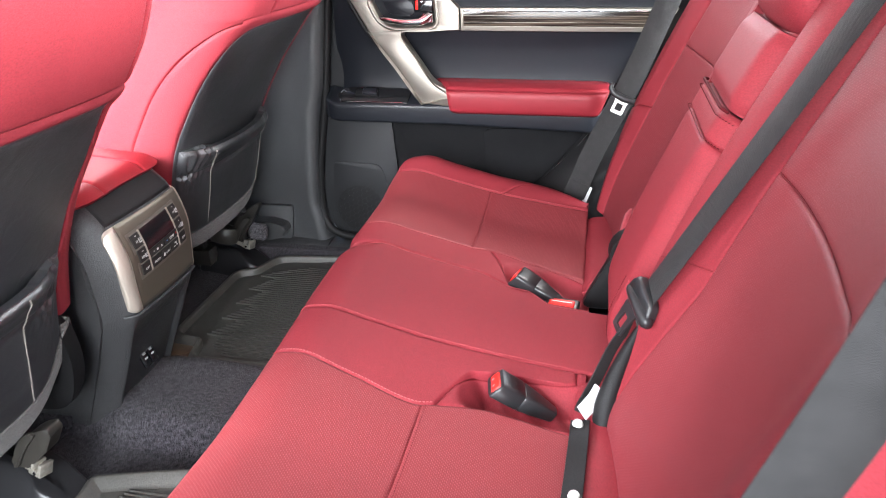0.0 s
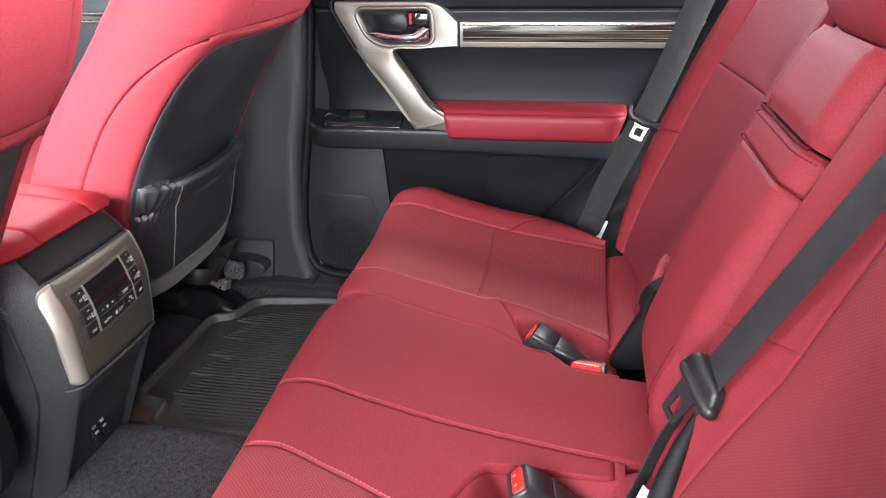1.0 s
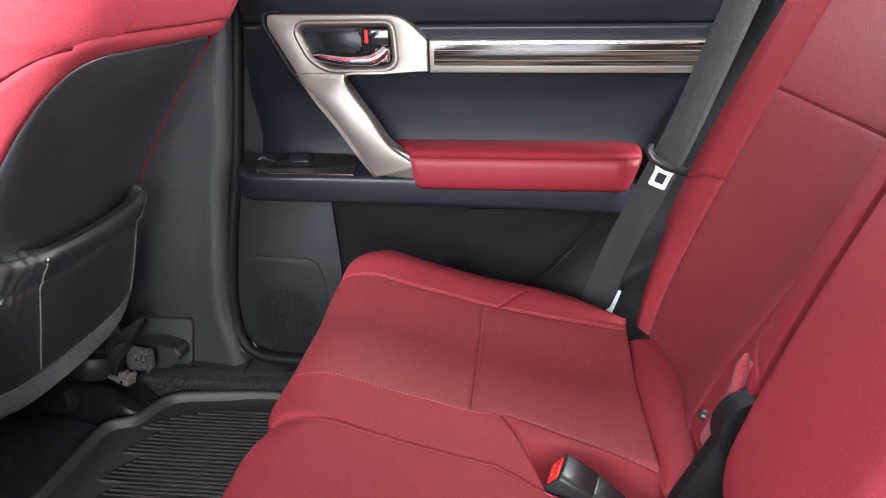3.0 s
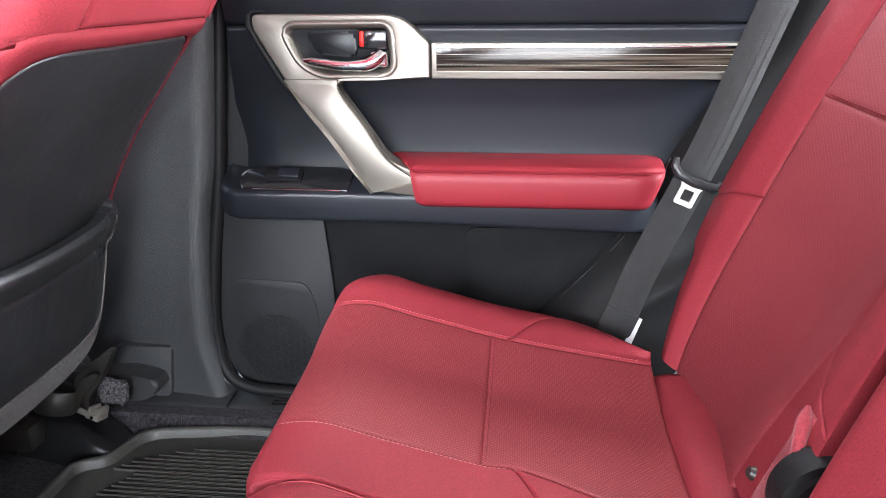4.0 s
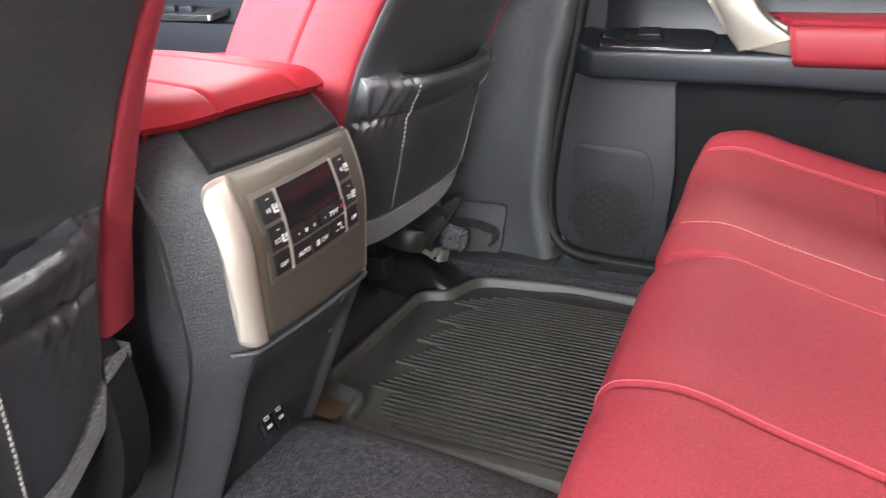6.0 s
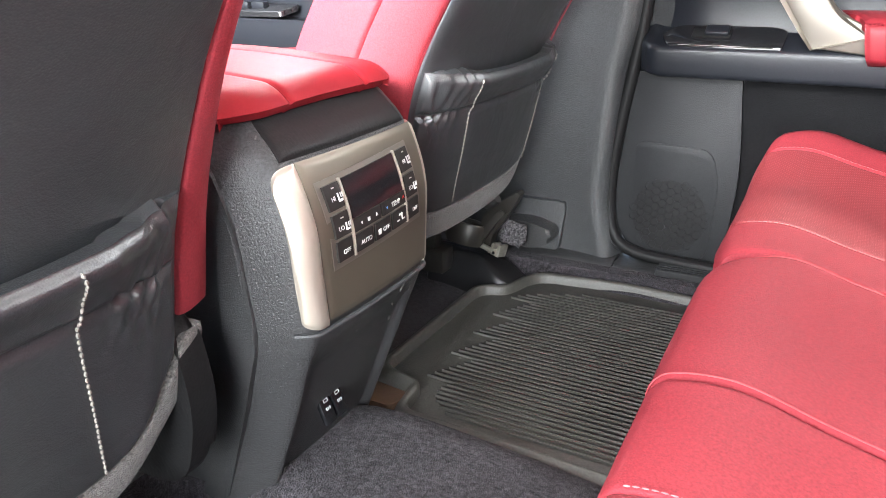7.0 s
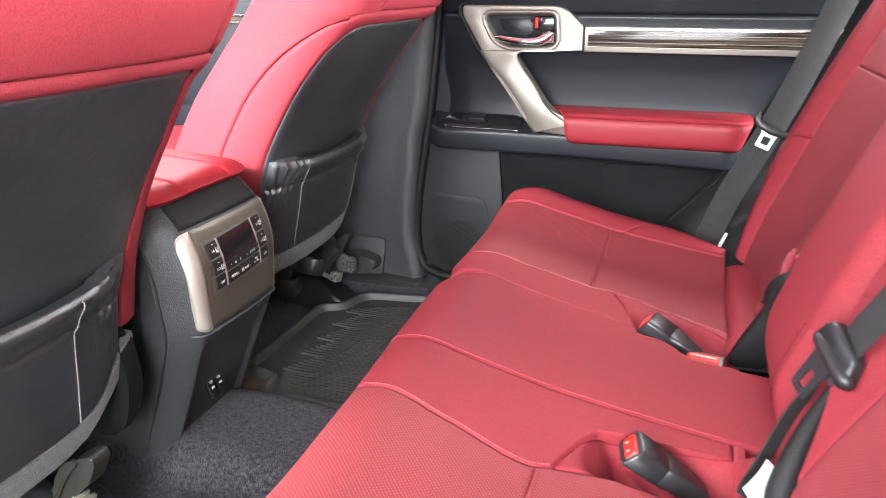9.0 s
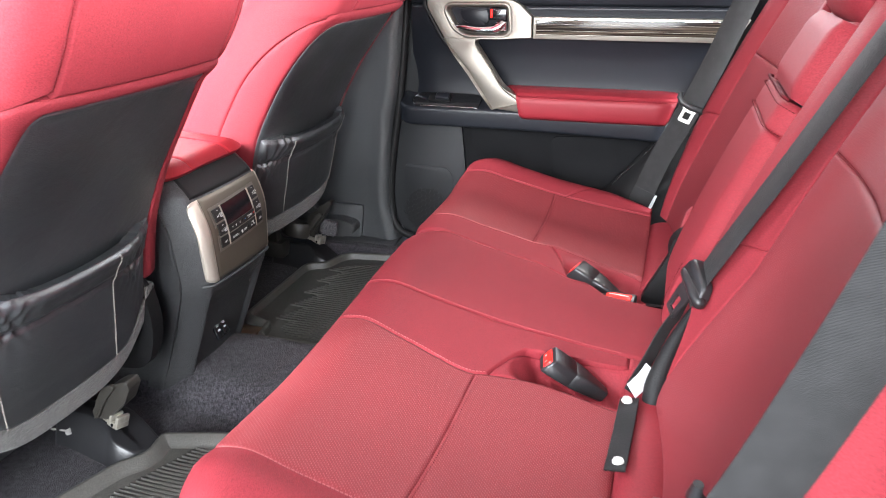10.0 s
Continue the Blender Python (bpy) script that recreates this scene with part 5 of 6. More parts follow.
def pull(u, v):
    """The pull bar: u down its length, v across, swelling in the middle."""
    lx = curve([0, 0.45, 1], [-0.330, -0.262, -0.205])(u), curve([0, 0.45, 1], [0.622, 0.536, 0.450])(u)
    rx = curve([0, 0.12, 0.4, 0.75, 1], [-0.246, -0.250, -0.214, -0.178, -0.134])(u), curve([0, 0.12, 0.4, 0.75, 1], [0.621, 0.612, 0.556, 0.500, 0.468])(u)
    x, z = lx[0] + (rx[0] - lx[0]) * v, lx[1] + (rx[1] - lx[1]) * v
    swell = np.clip(u / 0.2, 0, 1) * np.sin(np.pi * v) ** 0.6 * (0.0015 + 0.003 * np.sin(np.pi * np.clip(u * 0.9 + 0.08, 0, 1))) - 0.0012 * np.clip(1 - u / 0.25, 0, 1)
    y = 0.690 - 0.008 * np.sin(np.clip((0.64 - z) / 0.2, 0, 1) * np.pi) - swell
    return np.stack([x + 0.004 * np.clip((0.64 - z) / 0.1, 0, 1), y, z], -1)


upholstery("pull_bar", pull, lambda a, b: (a, b), METAL, door, "curved metal pull bar", 40, 24, groove=0, edges="", skirt=0.008, flip=True)
bm = bmesh.new()
slab(bm, rounded([(-0.326, 0.70), (-0.162, 0.70), (-0.162, 0.63), (-0.29, 0.63)], 0.01), yz(0.722), 0.01, 0.002)
part("handle_recess", bm, GLOSS, door, "dark handle recess")
bm = bmesh.new()
slab(bm, rounded([(-0.300, 0.690), (-0.222, 0.692), (-0.220, 0.652), (-0.284, 0.658)], 0.012), yz(0.713), 0.01, 0.004)
part("recess_cup", bm, PAD, door, "grey cup behind the lever")
bm = bmesh.new()
lever = smooth_path([(-0.306, 0.698, 0.651), (-0.275, 0.690, 0.647), (-0.235, 0.688, 0.643), (-0.205, 0.690, 0.644), (-0.186, 0.692, 0.652), (-0.178, 0.696, 0.660)], 26)
tube(bm, lever, list(np.interp(np.linspace(0, 1, 26), [0, 0.15, 0.6, 0.85, 1], [0.004, 0.0075, 0.0085, 0.0115, 0.010])), 12)
box(bm, (-0.196, 0.688, 0.640), (-0.170, 0.716, 0.664), 0.005, 3)
part("door_handle", bm, CHROME, door, "polished chrome inside handle")
bm = bmesh.new()
box(bm, (-0.216, 0.694, 0.666), (-0.171, 0.715, 0.694), 0.003, 2)
part("lock_body", bm, GLOSS, door, "black lock toggle")
bm = bmesh.new()
box(bm, (-0.2125, 0.6915, 0.670), (-0.2055, 0.697, 0.692), 0.002, 2)
part("lock_flag", bm, RED_PLASTIC, door, "red unlocked flag")

# trim strip: metal frame, dark veneer and bright lines
bm = bmesh.new()
slab(bm, [(-0.106, 0.675), (0.385, 0.675), (0.355, 0.623), (-0.106, 0.623)], yz(0.696), 0.03, 0.003)
part("strip_frame", bm, METAL, door, "champagne frame of the trim strip")
bm = bmesh.new()
slab(bm, [(-0.098, 0.6685), (0.372, 0.6685), (0.350, 0.635), (-0.098, 0.635)], yz(0.6915), 0.02, 0.002)
part("veneer_strip", bm, VENEER, door, "dark striped wood veneer")
for z, r, material in ((0.6700, 0.0012, CHROME), (0.6590, 0.0005, METAL), (0.6440, 0.0005, METAL), (0.6345, 0.0009, METAL)):
    bm = bmesh.new()
    box(bm, (-0.098, 0.6903, z - r), (0.355, 0.699, z + r), 0.0003, 1)
    part("bright_line", bm, material, door, "thin bright line")

# armrest ledge with the window switch
def ledge(u, v):
    """u along the door, v round the ledge's section from the door skin over the top down to its underside."""
    sy = curve([0, 0.36, 0.43, 0.48, 0.53, 0.86, 0.92, 1.0], [0.752, 0.7045, 0.6980, 0.6955, 0.6950, 0.6985, 0.7035, 0.745])(v)
    sz = curve([0, 0.36, 0.43, 0.48, 0.53, 0.86, 0.92, 1.0], [0.470, 0.4475, 0.4440, 0.4405, 0.4350, 0.4015, 0.3955, 0.392])(v)
    end = np.clip((-0.425 - u) / 0.035, 0, 1)
    tail = np.clip((u - 0.195) / 0.06, 0, 1)
    return np.stack([u, sy + 0.022 * end**3 + 0.05 * tail**2, sz + 0.006 * end - 0.010 * (u + 0.14) / 0.35 * (u > -0.14)], -1)


upholstery("armrest_ledge", ledge, lambda a, b: (-0.462 + 0.715 * a, b), PAD, door, "dark armrest ledge", 60, 40, groove=0, edges="", skirt=0.01, flip=True)
bm = bmesh.new()
sw = rounded([(-0.417, 0.700), (-0.432, 0.722), (-0.408, 0.742), (-0.262, 0.742), (-0.240, 0.735), (-0.243, 0.699)], [0.006, 0.01, 0.02, 0.01, 0.006, 0.004])
slab(bm, sw, lambda a, c, d: (a, c, 0.449 + (c - 0.70) * 0.62 - d), 0.012, 0.002)
switch = part("switch_panel", bm, GLOSS, door, "glossy dark window switch panel")
bm = bmesh.new()
box(bm, (-0.030, -0.012, -0.002), (0.030, 0.012, 0.003), 0.002, 2, pose(-0.352, 0.722, 0.465, 32, 0, 0))
part("switch_well", bm, SHADE_PLASTIC, switch, "recess of the switch")
bm = bmesh.new()
box(bm, (-0.017, -0.010, 0.0), (0.020, 0.010, 0.009), 0.003, 3, pose(-0.345, 0.722, 0.466, 36, 0, 0))
part("window_switch", bm, PAD, switch, "grey window switch")
# chrome tube added to draw the glint along the panel's front edge
bm = bmesh.new()
tube(bm, [(-0.400, 0.7005, 0.4475), (-0.33, 0.6985, 0.4475), (-0.255, 0.6980, 0.4475)], 0.0011, 6)
part("edge_glint", bm, CHROME, switch, "thin chrome tube for the glint on the front edge")


def armrest(u, v):
    """The red pad: u along it, v round its section."""
    sy = curve([0, 0.2, 0.4, 0.47, 0.54, 0.8, 1.0], [0.745, 0.712, 0.678, 0.664, 0.658, 0.664, 0.690])(v)
    sz = curve([0, 0.2, 0.4, 0.47, 0.54, 0.8, 1.0], [0.502, 0.502, 0.497, 0.491, 0.477, 0.440, 0.425])(v)
    tip = np.clip((u - 0.195) / 0.06, 0, 1) ** 2
    start = np.clip((-0.125 - u) / 0.025, 0, 1) ** 2
    return np.stack([u + 0.024 * tip * (v > 0.5) * -(v - 0.5) * 2, sy + 0.030 * tip + 0.006 * start * (v > 0.3), sz - 0.004 * tip], -1)


upholstery("armrest_top", armrest, lambda a, b: (-0.178 + 0.040 * b**0.7 + (0.426 - 0.040 * b**0.7) * a, 0.45 * b), DEEP, door, "deep red leather armrest top", 60, 20, edges="abd", groove=0.003, reach=0.006, flip=True)
upholstery("armrest_face", armrest, lambda a, b: (-0.138 + 0.014 * b + (0.386 - 0.03 * b) * a, 0.45 + 0.55 * b), DEEP, door, "deep red leather armrest face", 60, 24, edges="abcd", groove=0.003, reach=0.006, flip=True)
q = armrest(np.linspace(-0.135, 0.225, 60), np.full(60, 0.485))
q[:, 1] -= 0.001
stitches("armrest_stitching", [q], RED_THREAD, door, 0.005, 0.0036, 0.0010, "fine red stitching")

# lower pocket and speaker panel
bm = bmesh.new()
slab(bm, rounded([(-0.474, 0.396), (-0.300, 0.392), (-0.286, 0.235), (-0.30, 0.045), (-0.41, 0.032), (-0.482, 0.075), (-0.501, 0.17)], [0.004, 0.004, 0.05, 0.03, 0.05, 0.06, 0.06]), yz(0.748), 0.02, 0.003)
speaker = part("speaker_panel", bm, TRIM_BLACK, door, "grey grained speaker panel")
bm = bmesh.new()
slab(bm, rounded([(-0.464, 0.273), (-0.335, 0.268), (-0.318, 0.215), (-0.325, 0.06), (-0.40, 0.045), (-0.455, 0.075), (-0.478, 0.17)], [0.014, 0.02, 0.03, 0.04, 0.05, 0.05, 0.05]), yz(0.7455), 0.006, 0.0015)
part("speaker_grille", bm, TRIM_BLACK, speaker, "fine ribbed grille")
cx, cz, R, cell = -0.398, 0.140, 0.066, 0.0085
bm = bmesh.new()
slab(bm, [(cx + R * math.cos(k * math.pi / 24), cz + R * math.sin(k * math.pi / 24)) for k in range(48)], yz(0.7450), 0.003, 0.0)
part("speaker_cloth", bm, SHADE_PLASTIC, speaker, "dark round cloth behind the grille")
bm = bmesh.new()
for i in range(-10, 11):
    for j in range(-10, 11):
        x, z = cx + cell * 1.5 * i, cz + cell * math.sqrt(3) * (j + 0.5 * (i % 2))
        if math.hypot(x - cx, z - cz) < R:
            tube(bm, [(x + cell * math.cos(k * math.pi / 3), 0.7448, z + cell * math.sin(k * math.pi / 3)) for k in range(6)], 0.0008, 4, True)
tagged(part("hexagon_mesh", bm, TRIM_BLACK, speaker, "raised hexagon pattern"), kind="stuff")
# flat pocket plates; the recess's shade is put into their colour
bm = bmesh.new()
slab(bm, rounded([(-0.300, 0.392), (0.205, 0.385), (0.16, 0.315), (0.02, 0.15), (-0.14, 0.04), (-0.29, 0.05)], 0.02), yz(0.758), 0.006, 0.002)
part("map_pocket", bm, SHADE_BLACK, door, "flat door pocket with its shade put into the colour")
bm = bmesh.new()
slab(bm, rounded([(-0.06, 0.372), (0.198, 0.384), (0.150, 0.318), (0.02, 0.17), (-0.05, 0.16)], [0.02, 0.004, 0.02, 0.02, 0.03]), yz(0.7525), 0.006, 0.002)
part("pocket_lip", bm, SHADE_BLACK, door, "pocket front coloured dark for the shade in the pocket")
bm = bmesh.new()
tube(bm, smooth_path([(0.06, 0.752, 0.20), (0.13, 0.750, 0.285), (0.185, 0.748, 0.345), (0.222, 0.742, 0.405), (0.262, 0.736, 0.50)], 30), 0.0022, 6)
part("edge_seal", bm, GLOSS, door, "black rubber edge of the door card")

# weatherstrip round the opening
seal = thing("door_seal", (-0.47, 0.745, 0.3), "black rubber weatherstrip round the door opening", "door seal")
bm = bmesh.new()
line = smooth_path([(-0.428, 0.735, 0.95), (-0.443, 0.742, 0.72), (-0.468, 0.742, 0.48), (-0.507, 0.742, 0.18), (-0.502, 0.738, 0.115), (-0.474, 0.730, 0.075), (-0.42, 0.728, 0.062), (-0.25, 0.728, 0.058), (0.0, 0.73, 0.06)], 90)
tube(bm, line, 0.011, 12)
part("rubber_bulb", bm, SHADE_PLASTIC, seal)
bm = bmesh.new()
tube(bm, line + np.array([-0.013, -0.004, 0.0]), 0.0042, 8)
part("trim_lip", bm, BUCKLE_BLACK, seal, "thin rubber lip over the trim edge")

# rear wheel arch trim behind the door
arch = thing("wheel_arch_trim", (0.25, 0.70, 0.2), "black moulded wheel arch trim beside the seat", "car trim", kind="structure")


ARCH_EDGE = curve([-0.02, 0.16, 0.32, 0.40, 0.52, 0.74, 0.86], [-0.14, 0.02, 0.16, 0.225, 0.272, 0.402, 0.42])


def arch_surface(u, v):
    z = -0.02 + 0.85 * v
    x = ARCH_EDGE(z) - 0.030 + 0.29 * u
    y = 0.772 - 0.052 * (1 - np.exp(-(u / 0.16) ** 2)) - 0.055 * u
    y = y - 0.022 * np.exp(-(((u - 0.55) / 0.22) ** 2)) * np.exp(-(((z - 0.30 - 0.35 * (u - 0.5)) / 0.05) ** 2))
    return np.stack([x, y, z], -1)


upholstery("moulding", arch_surface, lambda a, b: (a, b), SHADE_PLASTIC, arch, "", 40, 40, groove=0, edges="")

# ---- front far door, glimpsed between the seats ----
fdoor = thing("front_door", (-1.2, 0.76, 0.1), "closed far front door with dark trim and a metal strip", "car door")
bm = bmesh.new()
slab(bm, rounded([(-1.75, 0.1), (-0.72, 0.1), (-0.66, 0.4), (-0.62, 0.86), (-1.75, 0.86)], 0.03), yz(0.742), 0.06, 0.005)
part("door_card", bm, PAD, fdoor)
bm = bmesh.new()
slab(bm, rounded([(-1.62, 0.40), (-0.80, 0.405), (-0.80, 0.465), (-1.62, 0.475)], 0.015), yz(0.690), 0.06, 0.010, 3)
part("armrest_ledge", bm, PAD, fdoor, "dark armrest ledge")
bm = bmesh.new()
slab(bm, rounded([(-1.42, 0.692), (-1.22, 0.692), (-1.20, 0.735), (-1.42, 0.742)], 0.01), lambda a, c, d: (a, c, 0.486 + (c - 0.69) * 0.3 - d), 0.012, 0.002)
part("switch_panel", bm, GLOSS, fdoor, "glossy window switch panel")
bm = bmesh.new()
for k in range(2):
    box(bm, (-1.36 + 0.045 * k, 0.708, 0.490), (-1.325 + 0.045 * k, 0.728, 0.504), 0.003)
part("window_switch", bm, PAD, fdoor, "grey window switches")
bm = bmesh.new()
slab(bm, [(-1.4, 0.692), (-0.66, 0.692), (-0.66, 0.668), (-1.4, 0.668)], yz(0.728), 0.02, 0.003)
part("strip_frame", bm, VENEER, fdoor, "dark veneer strip")
for z in (0.690, 0.672):
    bm = bmesh.new()
    box(bm, (-1.4, 0.724, z - 0.002), (-0.66, 0.735, z + 0.002), 0.0008, 1)
    part("bright_line", bm, CHROME, fdoor, "thin bright line")

# ---- seat belts ----
def seat_belt(s, points, at, tilt, label):
    belt = thing("seat_belt", (points[0][0], s * 0.63, 0.25), label, "seat belt", "rear seat belts")
    bm = bmesh.new()
    line = smooth_path(points, 60)
    band(bm, line, (1, 0, -0.4), 0.051, 0.0016)
    part("webbing", bm, WEBBING, belt, "black woven webbing")
    bm = bmesh.new()
    for off in (-0.017, -0.006, 0.006, 0.017):
        tube(bm, [(p[0] + off * 0.92, p[1] - s * 0.0010, p[2] - off * 0.38) for p in line], 0.0003, 4)
    part("selvage", bm, WEBBING, belt, "woven rib lines")
    m = Matrix.Translation(at) @ pose(0, 0, 0, 0, tilt, 0)
    bm = bmesh.new()
    tube(bm, [m @ Vector(q) for q in ((-0.036, -0.004 * s, 0.016), (-0.034, -0.007 * s, 0.004), (-0.024, -0.009 * s, -0.004), (0.0, -0.010 * s, -0.007), (0.026, -0.009 * s, -0.005), (0.036, -0.007 * s, -0.001), (0.038, -0.004 * s, 0.006))], [0.004, 0.006, 0.0075, 0.008, 0.0075, 0.006, 0.004], 10)
    part("tongue_body", bm, BUCKLE_BLACK, belt, "black plastic tongue body")
    bm = bmesh.new()
    slab(bm, rounded([(-0.021, -0.006), (0.021, -0.006), (0.0145, -0.016), (0.0145, -0.044), (-0.0145, -0.044), (-0.0145, -0.016)], 0.004), lambda a, c, d: m @ Vector((a, -s * 0.013 + s * d, c)), 0.003, 0.0006, 1,
         hole=rounded([(-0.0075, -0.020), (0.0075, -0.020), (0.0075, -0.036), (-0.0075, -0.036)], 0.002))
    part("tongue", bm, BRIGHT_STEEL, belt, "bright steel tongue plate")
    x0, z0 = points[1][0], points[1][2]
    bm = bmesh.new()
    side = abs(points[1][1])
    band(bm, [(x0 - 0.003, s * (side - 0.0035), z0 - 0.004), (x0 + 0.009, s * (side - 0.001), z0 + 0.026)], (1, 0, -0.4), 0.053, 0.0022)
    part("sewn_fold", bm, WEBBING, belt, "sewn end of the webbing")
    bm = bmesh.new()
    band(bm, smooth_path([(x0 + 0.034, s * (side + 0.003), z0 + 0.014), (x0 + 0.027, s * (side + 0.001), z0 - 0.006), (x0 + 0.016, s * (side - 0.003), z0 - 0.036)], 12), (0.9, 0, 0.4), 0.011, 0.0015)
    part("label_tag", bm, WHITE, belt, "white fabric label")


seat_belt(1, [(0.165, 0.636, 0.205), (0.183, 0.637, 0.256), (0.214, 0.640, 0.347), (0.253, 0.645, 0.435), (0.297, 0.655, 0.534), (0.355, 0.669, 0.688), (0.426, 0.684, 0.88), (0.468, 0.69, 1.0)], (0.279, 0.646, 0.493), 22, "black seat belt with a steel tongue hanging beside the far seat")
seat_belt(-1, [(0.175, -0.715, 0.225), (0.211, -0.705, 0.275), (0.276, -0.705, 0.383), (0.318, -0.708, 0.477), (0.354, -0.708, 0.580), (0.386, -0.708, 0.680), (0.446, -0.715, 0.885), (0.486, -0.725, 1.03)], (0.312, -0.708, 0.453), 19, "black seat belt hanging beside the near seat")

centre_belt = thing("seat_belt", (0.28, -0.13, 0.39), "black diagonal seat belt across the centre seat back", "seat belt", "rear seat belts")
bm = bmesh.new()
foot_at, way = np.array((0.2930, -0.192, 0.408)), np.array((0.452, -0.195, 1.0))
line = smooth_path([foot_at - way * 0.02, foot_at + way * 0.15, foot_at + way * 0.35, foot_at + way * 0.62], 40)
band(bm, line, (-0.25, 0.97, 0.05), 0.044, 0.0016)
part("webbing", bm, WEBBING, centre_belt, "black woven webbing")
up = Vector(way).normalized()
wide = Vector((-0.35, 0.90, 0.20))
wide = (wide - up * wide.dot(up)).normalized()
out = up.cross(wide)
if out.x > 0:
    out = -out
grip = lambda a, c, d: Vector(foot_at) + wide * a + up * c + out * d
bm = bmesh.new()
tube(bm, [grip(a, -0.004, 0.004) for a in (-0.038, -0.032, -0.018, 0.0, 0.018, 0.030, 0.036)], [0.005, 0.0095, 0.0105, 0.0095, 0.009, 0.008, 0.005], 14)
slab(bm, rounded([(-0.037, -0.010), (0.036, -0.010), (0.031, 0.024), (-0.026, 0.020)], 0.010), lambda a, c, d: grip(a, c, 0.009 - d), 0.013, 0.005, 3)
part("tongue_body", bm, BUCKLE_BLACK, centre_belt, "black plastic latch body", smooth=70)
bm = bmesh.new()
slab(bm, rounded([(-0.018, -0.004), (0.018, -0.004), (0.014, -0.060), (-0.014, -0.060)], 0.004), lambda a, c, d: grip(a + 0.006, c, 0.007 - d), 0.003, 0.0006, 1,
     hole=rounded([(-0.006, -0.030), (0.006, -0.030), (0.006, -0.052), (-0.006, -0.052)], 0.002))
part("tongue", bm, BUCKLE_BLACK, centre_belt, "dark steel tongue plate")
bm = bmesh.new()
line = smooth_path([(0.290, -0.170, 0.376), (0.262, -0.190, 0.342), (0.243, -0.206, 0.300), (0.228, -0.222, 0.268), (0.222, -0.236, 0.255)], 30)
band(bm, line, (0.75, 0.65, 0.1), 0.022, 0.0018)
part("lower_webbing", bm, WEBBING, centre_belt, "black webbing folded into the seat gap")
bm = bmesh.new()
line = smooth_path([(0.296, -0.188, 0.376), (0.281, -0.203, 0.347), (0.264, -0.224, 0.306), (0.254, -0.243, 0.268), (0.252, -0.254, 0.244)], 30)
tube(bm, line, list(np.interp(np.linspace(0, 1, 30), [0, 0.3, 0.8, 1], [0.005, 0.010, 0.016, 0.015])), 14)
part("recliner_cover", bm, SHADE_PLASTIC, centre_belt, "black recliner cover in the gap")
bm = bmesh.new()
band(bm, smooth_path([(0.246, -0.226, 0.292), (0.236, -0.240, 0.279), (0.223, -0.257, 0.270)], 10), (0.75, 0.55, -0.3), 0.024, 0.0012)
part("label_tag", bm, WHITE, centre_belt, "white fabric label")

strap = thing("anchor_strap", (0.218, -0.33, 0.25), "black vinyl strap with two white press studs", "strap")
bm = bmesh.new()
line = smooth_path([(0.222, -0.256, 0.258), (0.221, -0.30, 0.264), (0.219, -0.35, 0.260), (0.216, -0.425, 0.264)], 30)
band(bm, line, (1, 0, 0.15), 0.0255, 0.002)
part("strip", bm, SHADE_PLASTIC, strap)
for y in (-0.272, -0.407):
    bm = bmesh.new()
    bmesh.ops.create_cone(bm, cap_ends=True, segments=24, radius1=0.0075, radius2=0.006, depth=0.004, matrix=pose(0.219, y, 0.2655))
    part("press_stud", bm, WHITE_PRINT, strap, "white press stud")

# recliner hub in the gap between the far back and the centre back
hub = thing("recliner_hub", (0.30, 0.14, 0.32), "black plastic recliner cover between the seat backs", "seat hardware")
bm = bmesh.new()
for r1, r2, depth, y in ((0.046, 0.042, 0.026, 0.138), (0.039, 0.033, 0.034, 0.136), (0.022, 0.018, 0.042, 0.134)):
    bmesh.ops.create_cone(bm, cap_ends=True, segments=40, radius1=r1, radius2=r2, depth=depth, matrix=pose(0.300, y, 0.330, 90, 0, 0))
part("disc", bm, SHADE_PLASTIC, hub)
bm = bmesh.new()
slab(bm, rounded([(0.262, 0.33), (0.300, 0.36), (0.300, 0.29), (0.270, 0.222), (0.214, 0.222), (0.222, 0.245)], 0.010), lambda a, c, d: (a, 0.128 + d, c), 0.020, 0.004, 2)
part("bracket", bm, SHADE_PLASTIC, hub, "black bracket in the gap")
# its near-black colour stands in for the shade down in the gap
bm = bmesh.new()
box(bm, (0.10, 0.045, 0.12), (0.32, 0.170, 0.200), 0.006, 2)
part("hinge_base", bm, SHADE_BLACK, hub, "hinge base under the gap, coloured black for the shade there")
bm = bmesh.new()
upholst = smooth_path([(0.268, 0.160, 0.262), (0.278, 0.152, 0.31), (0.302, 0.150, 0.37)], 16)
tube(bm, upholst, list(np.linspace(0.014, 0.005, 16)), 10)
part("fabric_edge", bm, LEATHER, hub, "folded red leather edge")


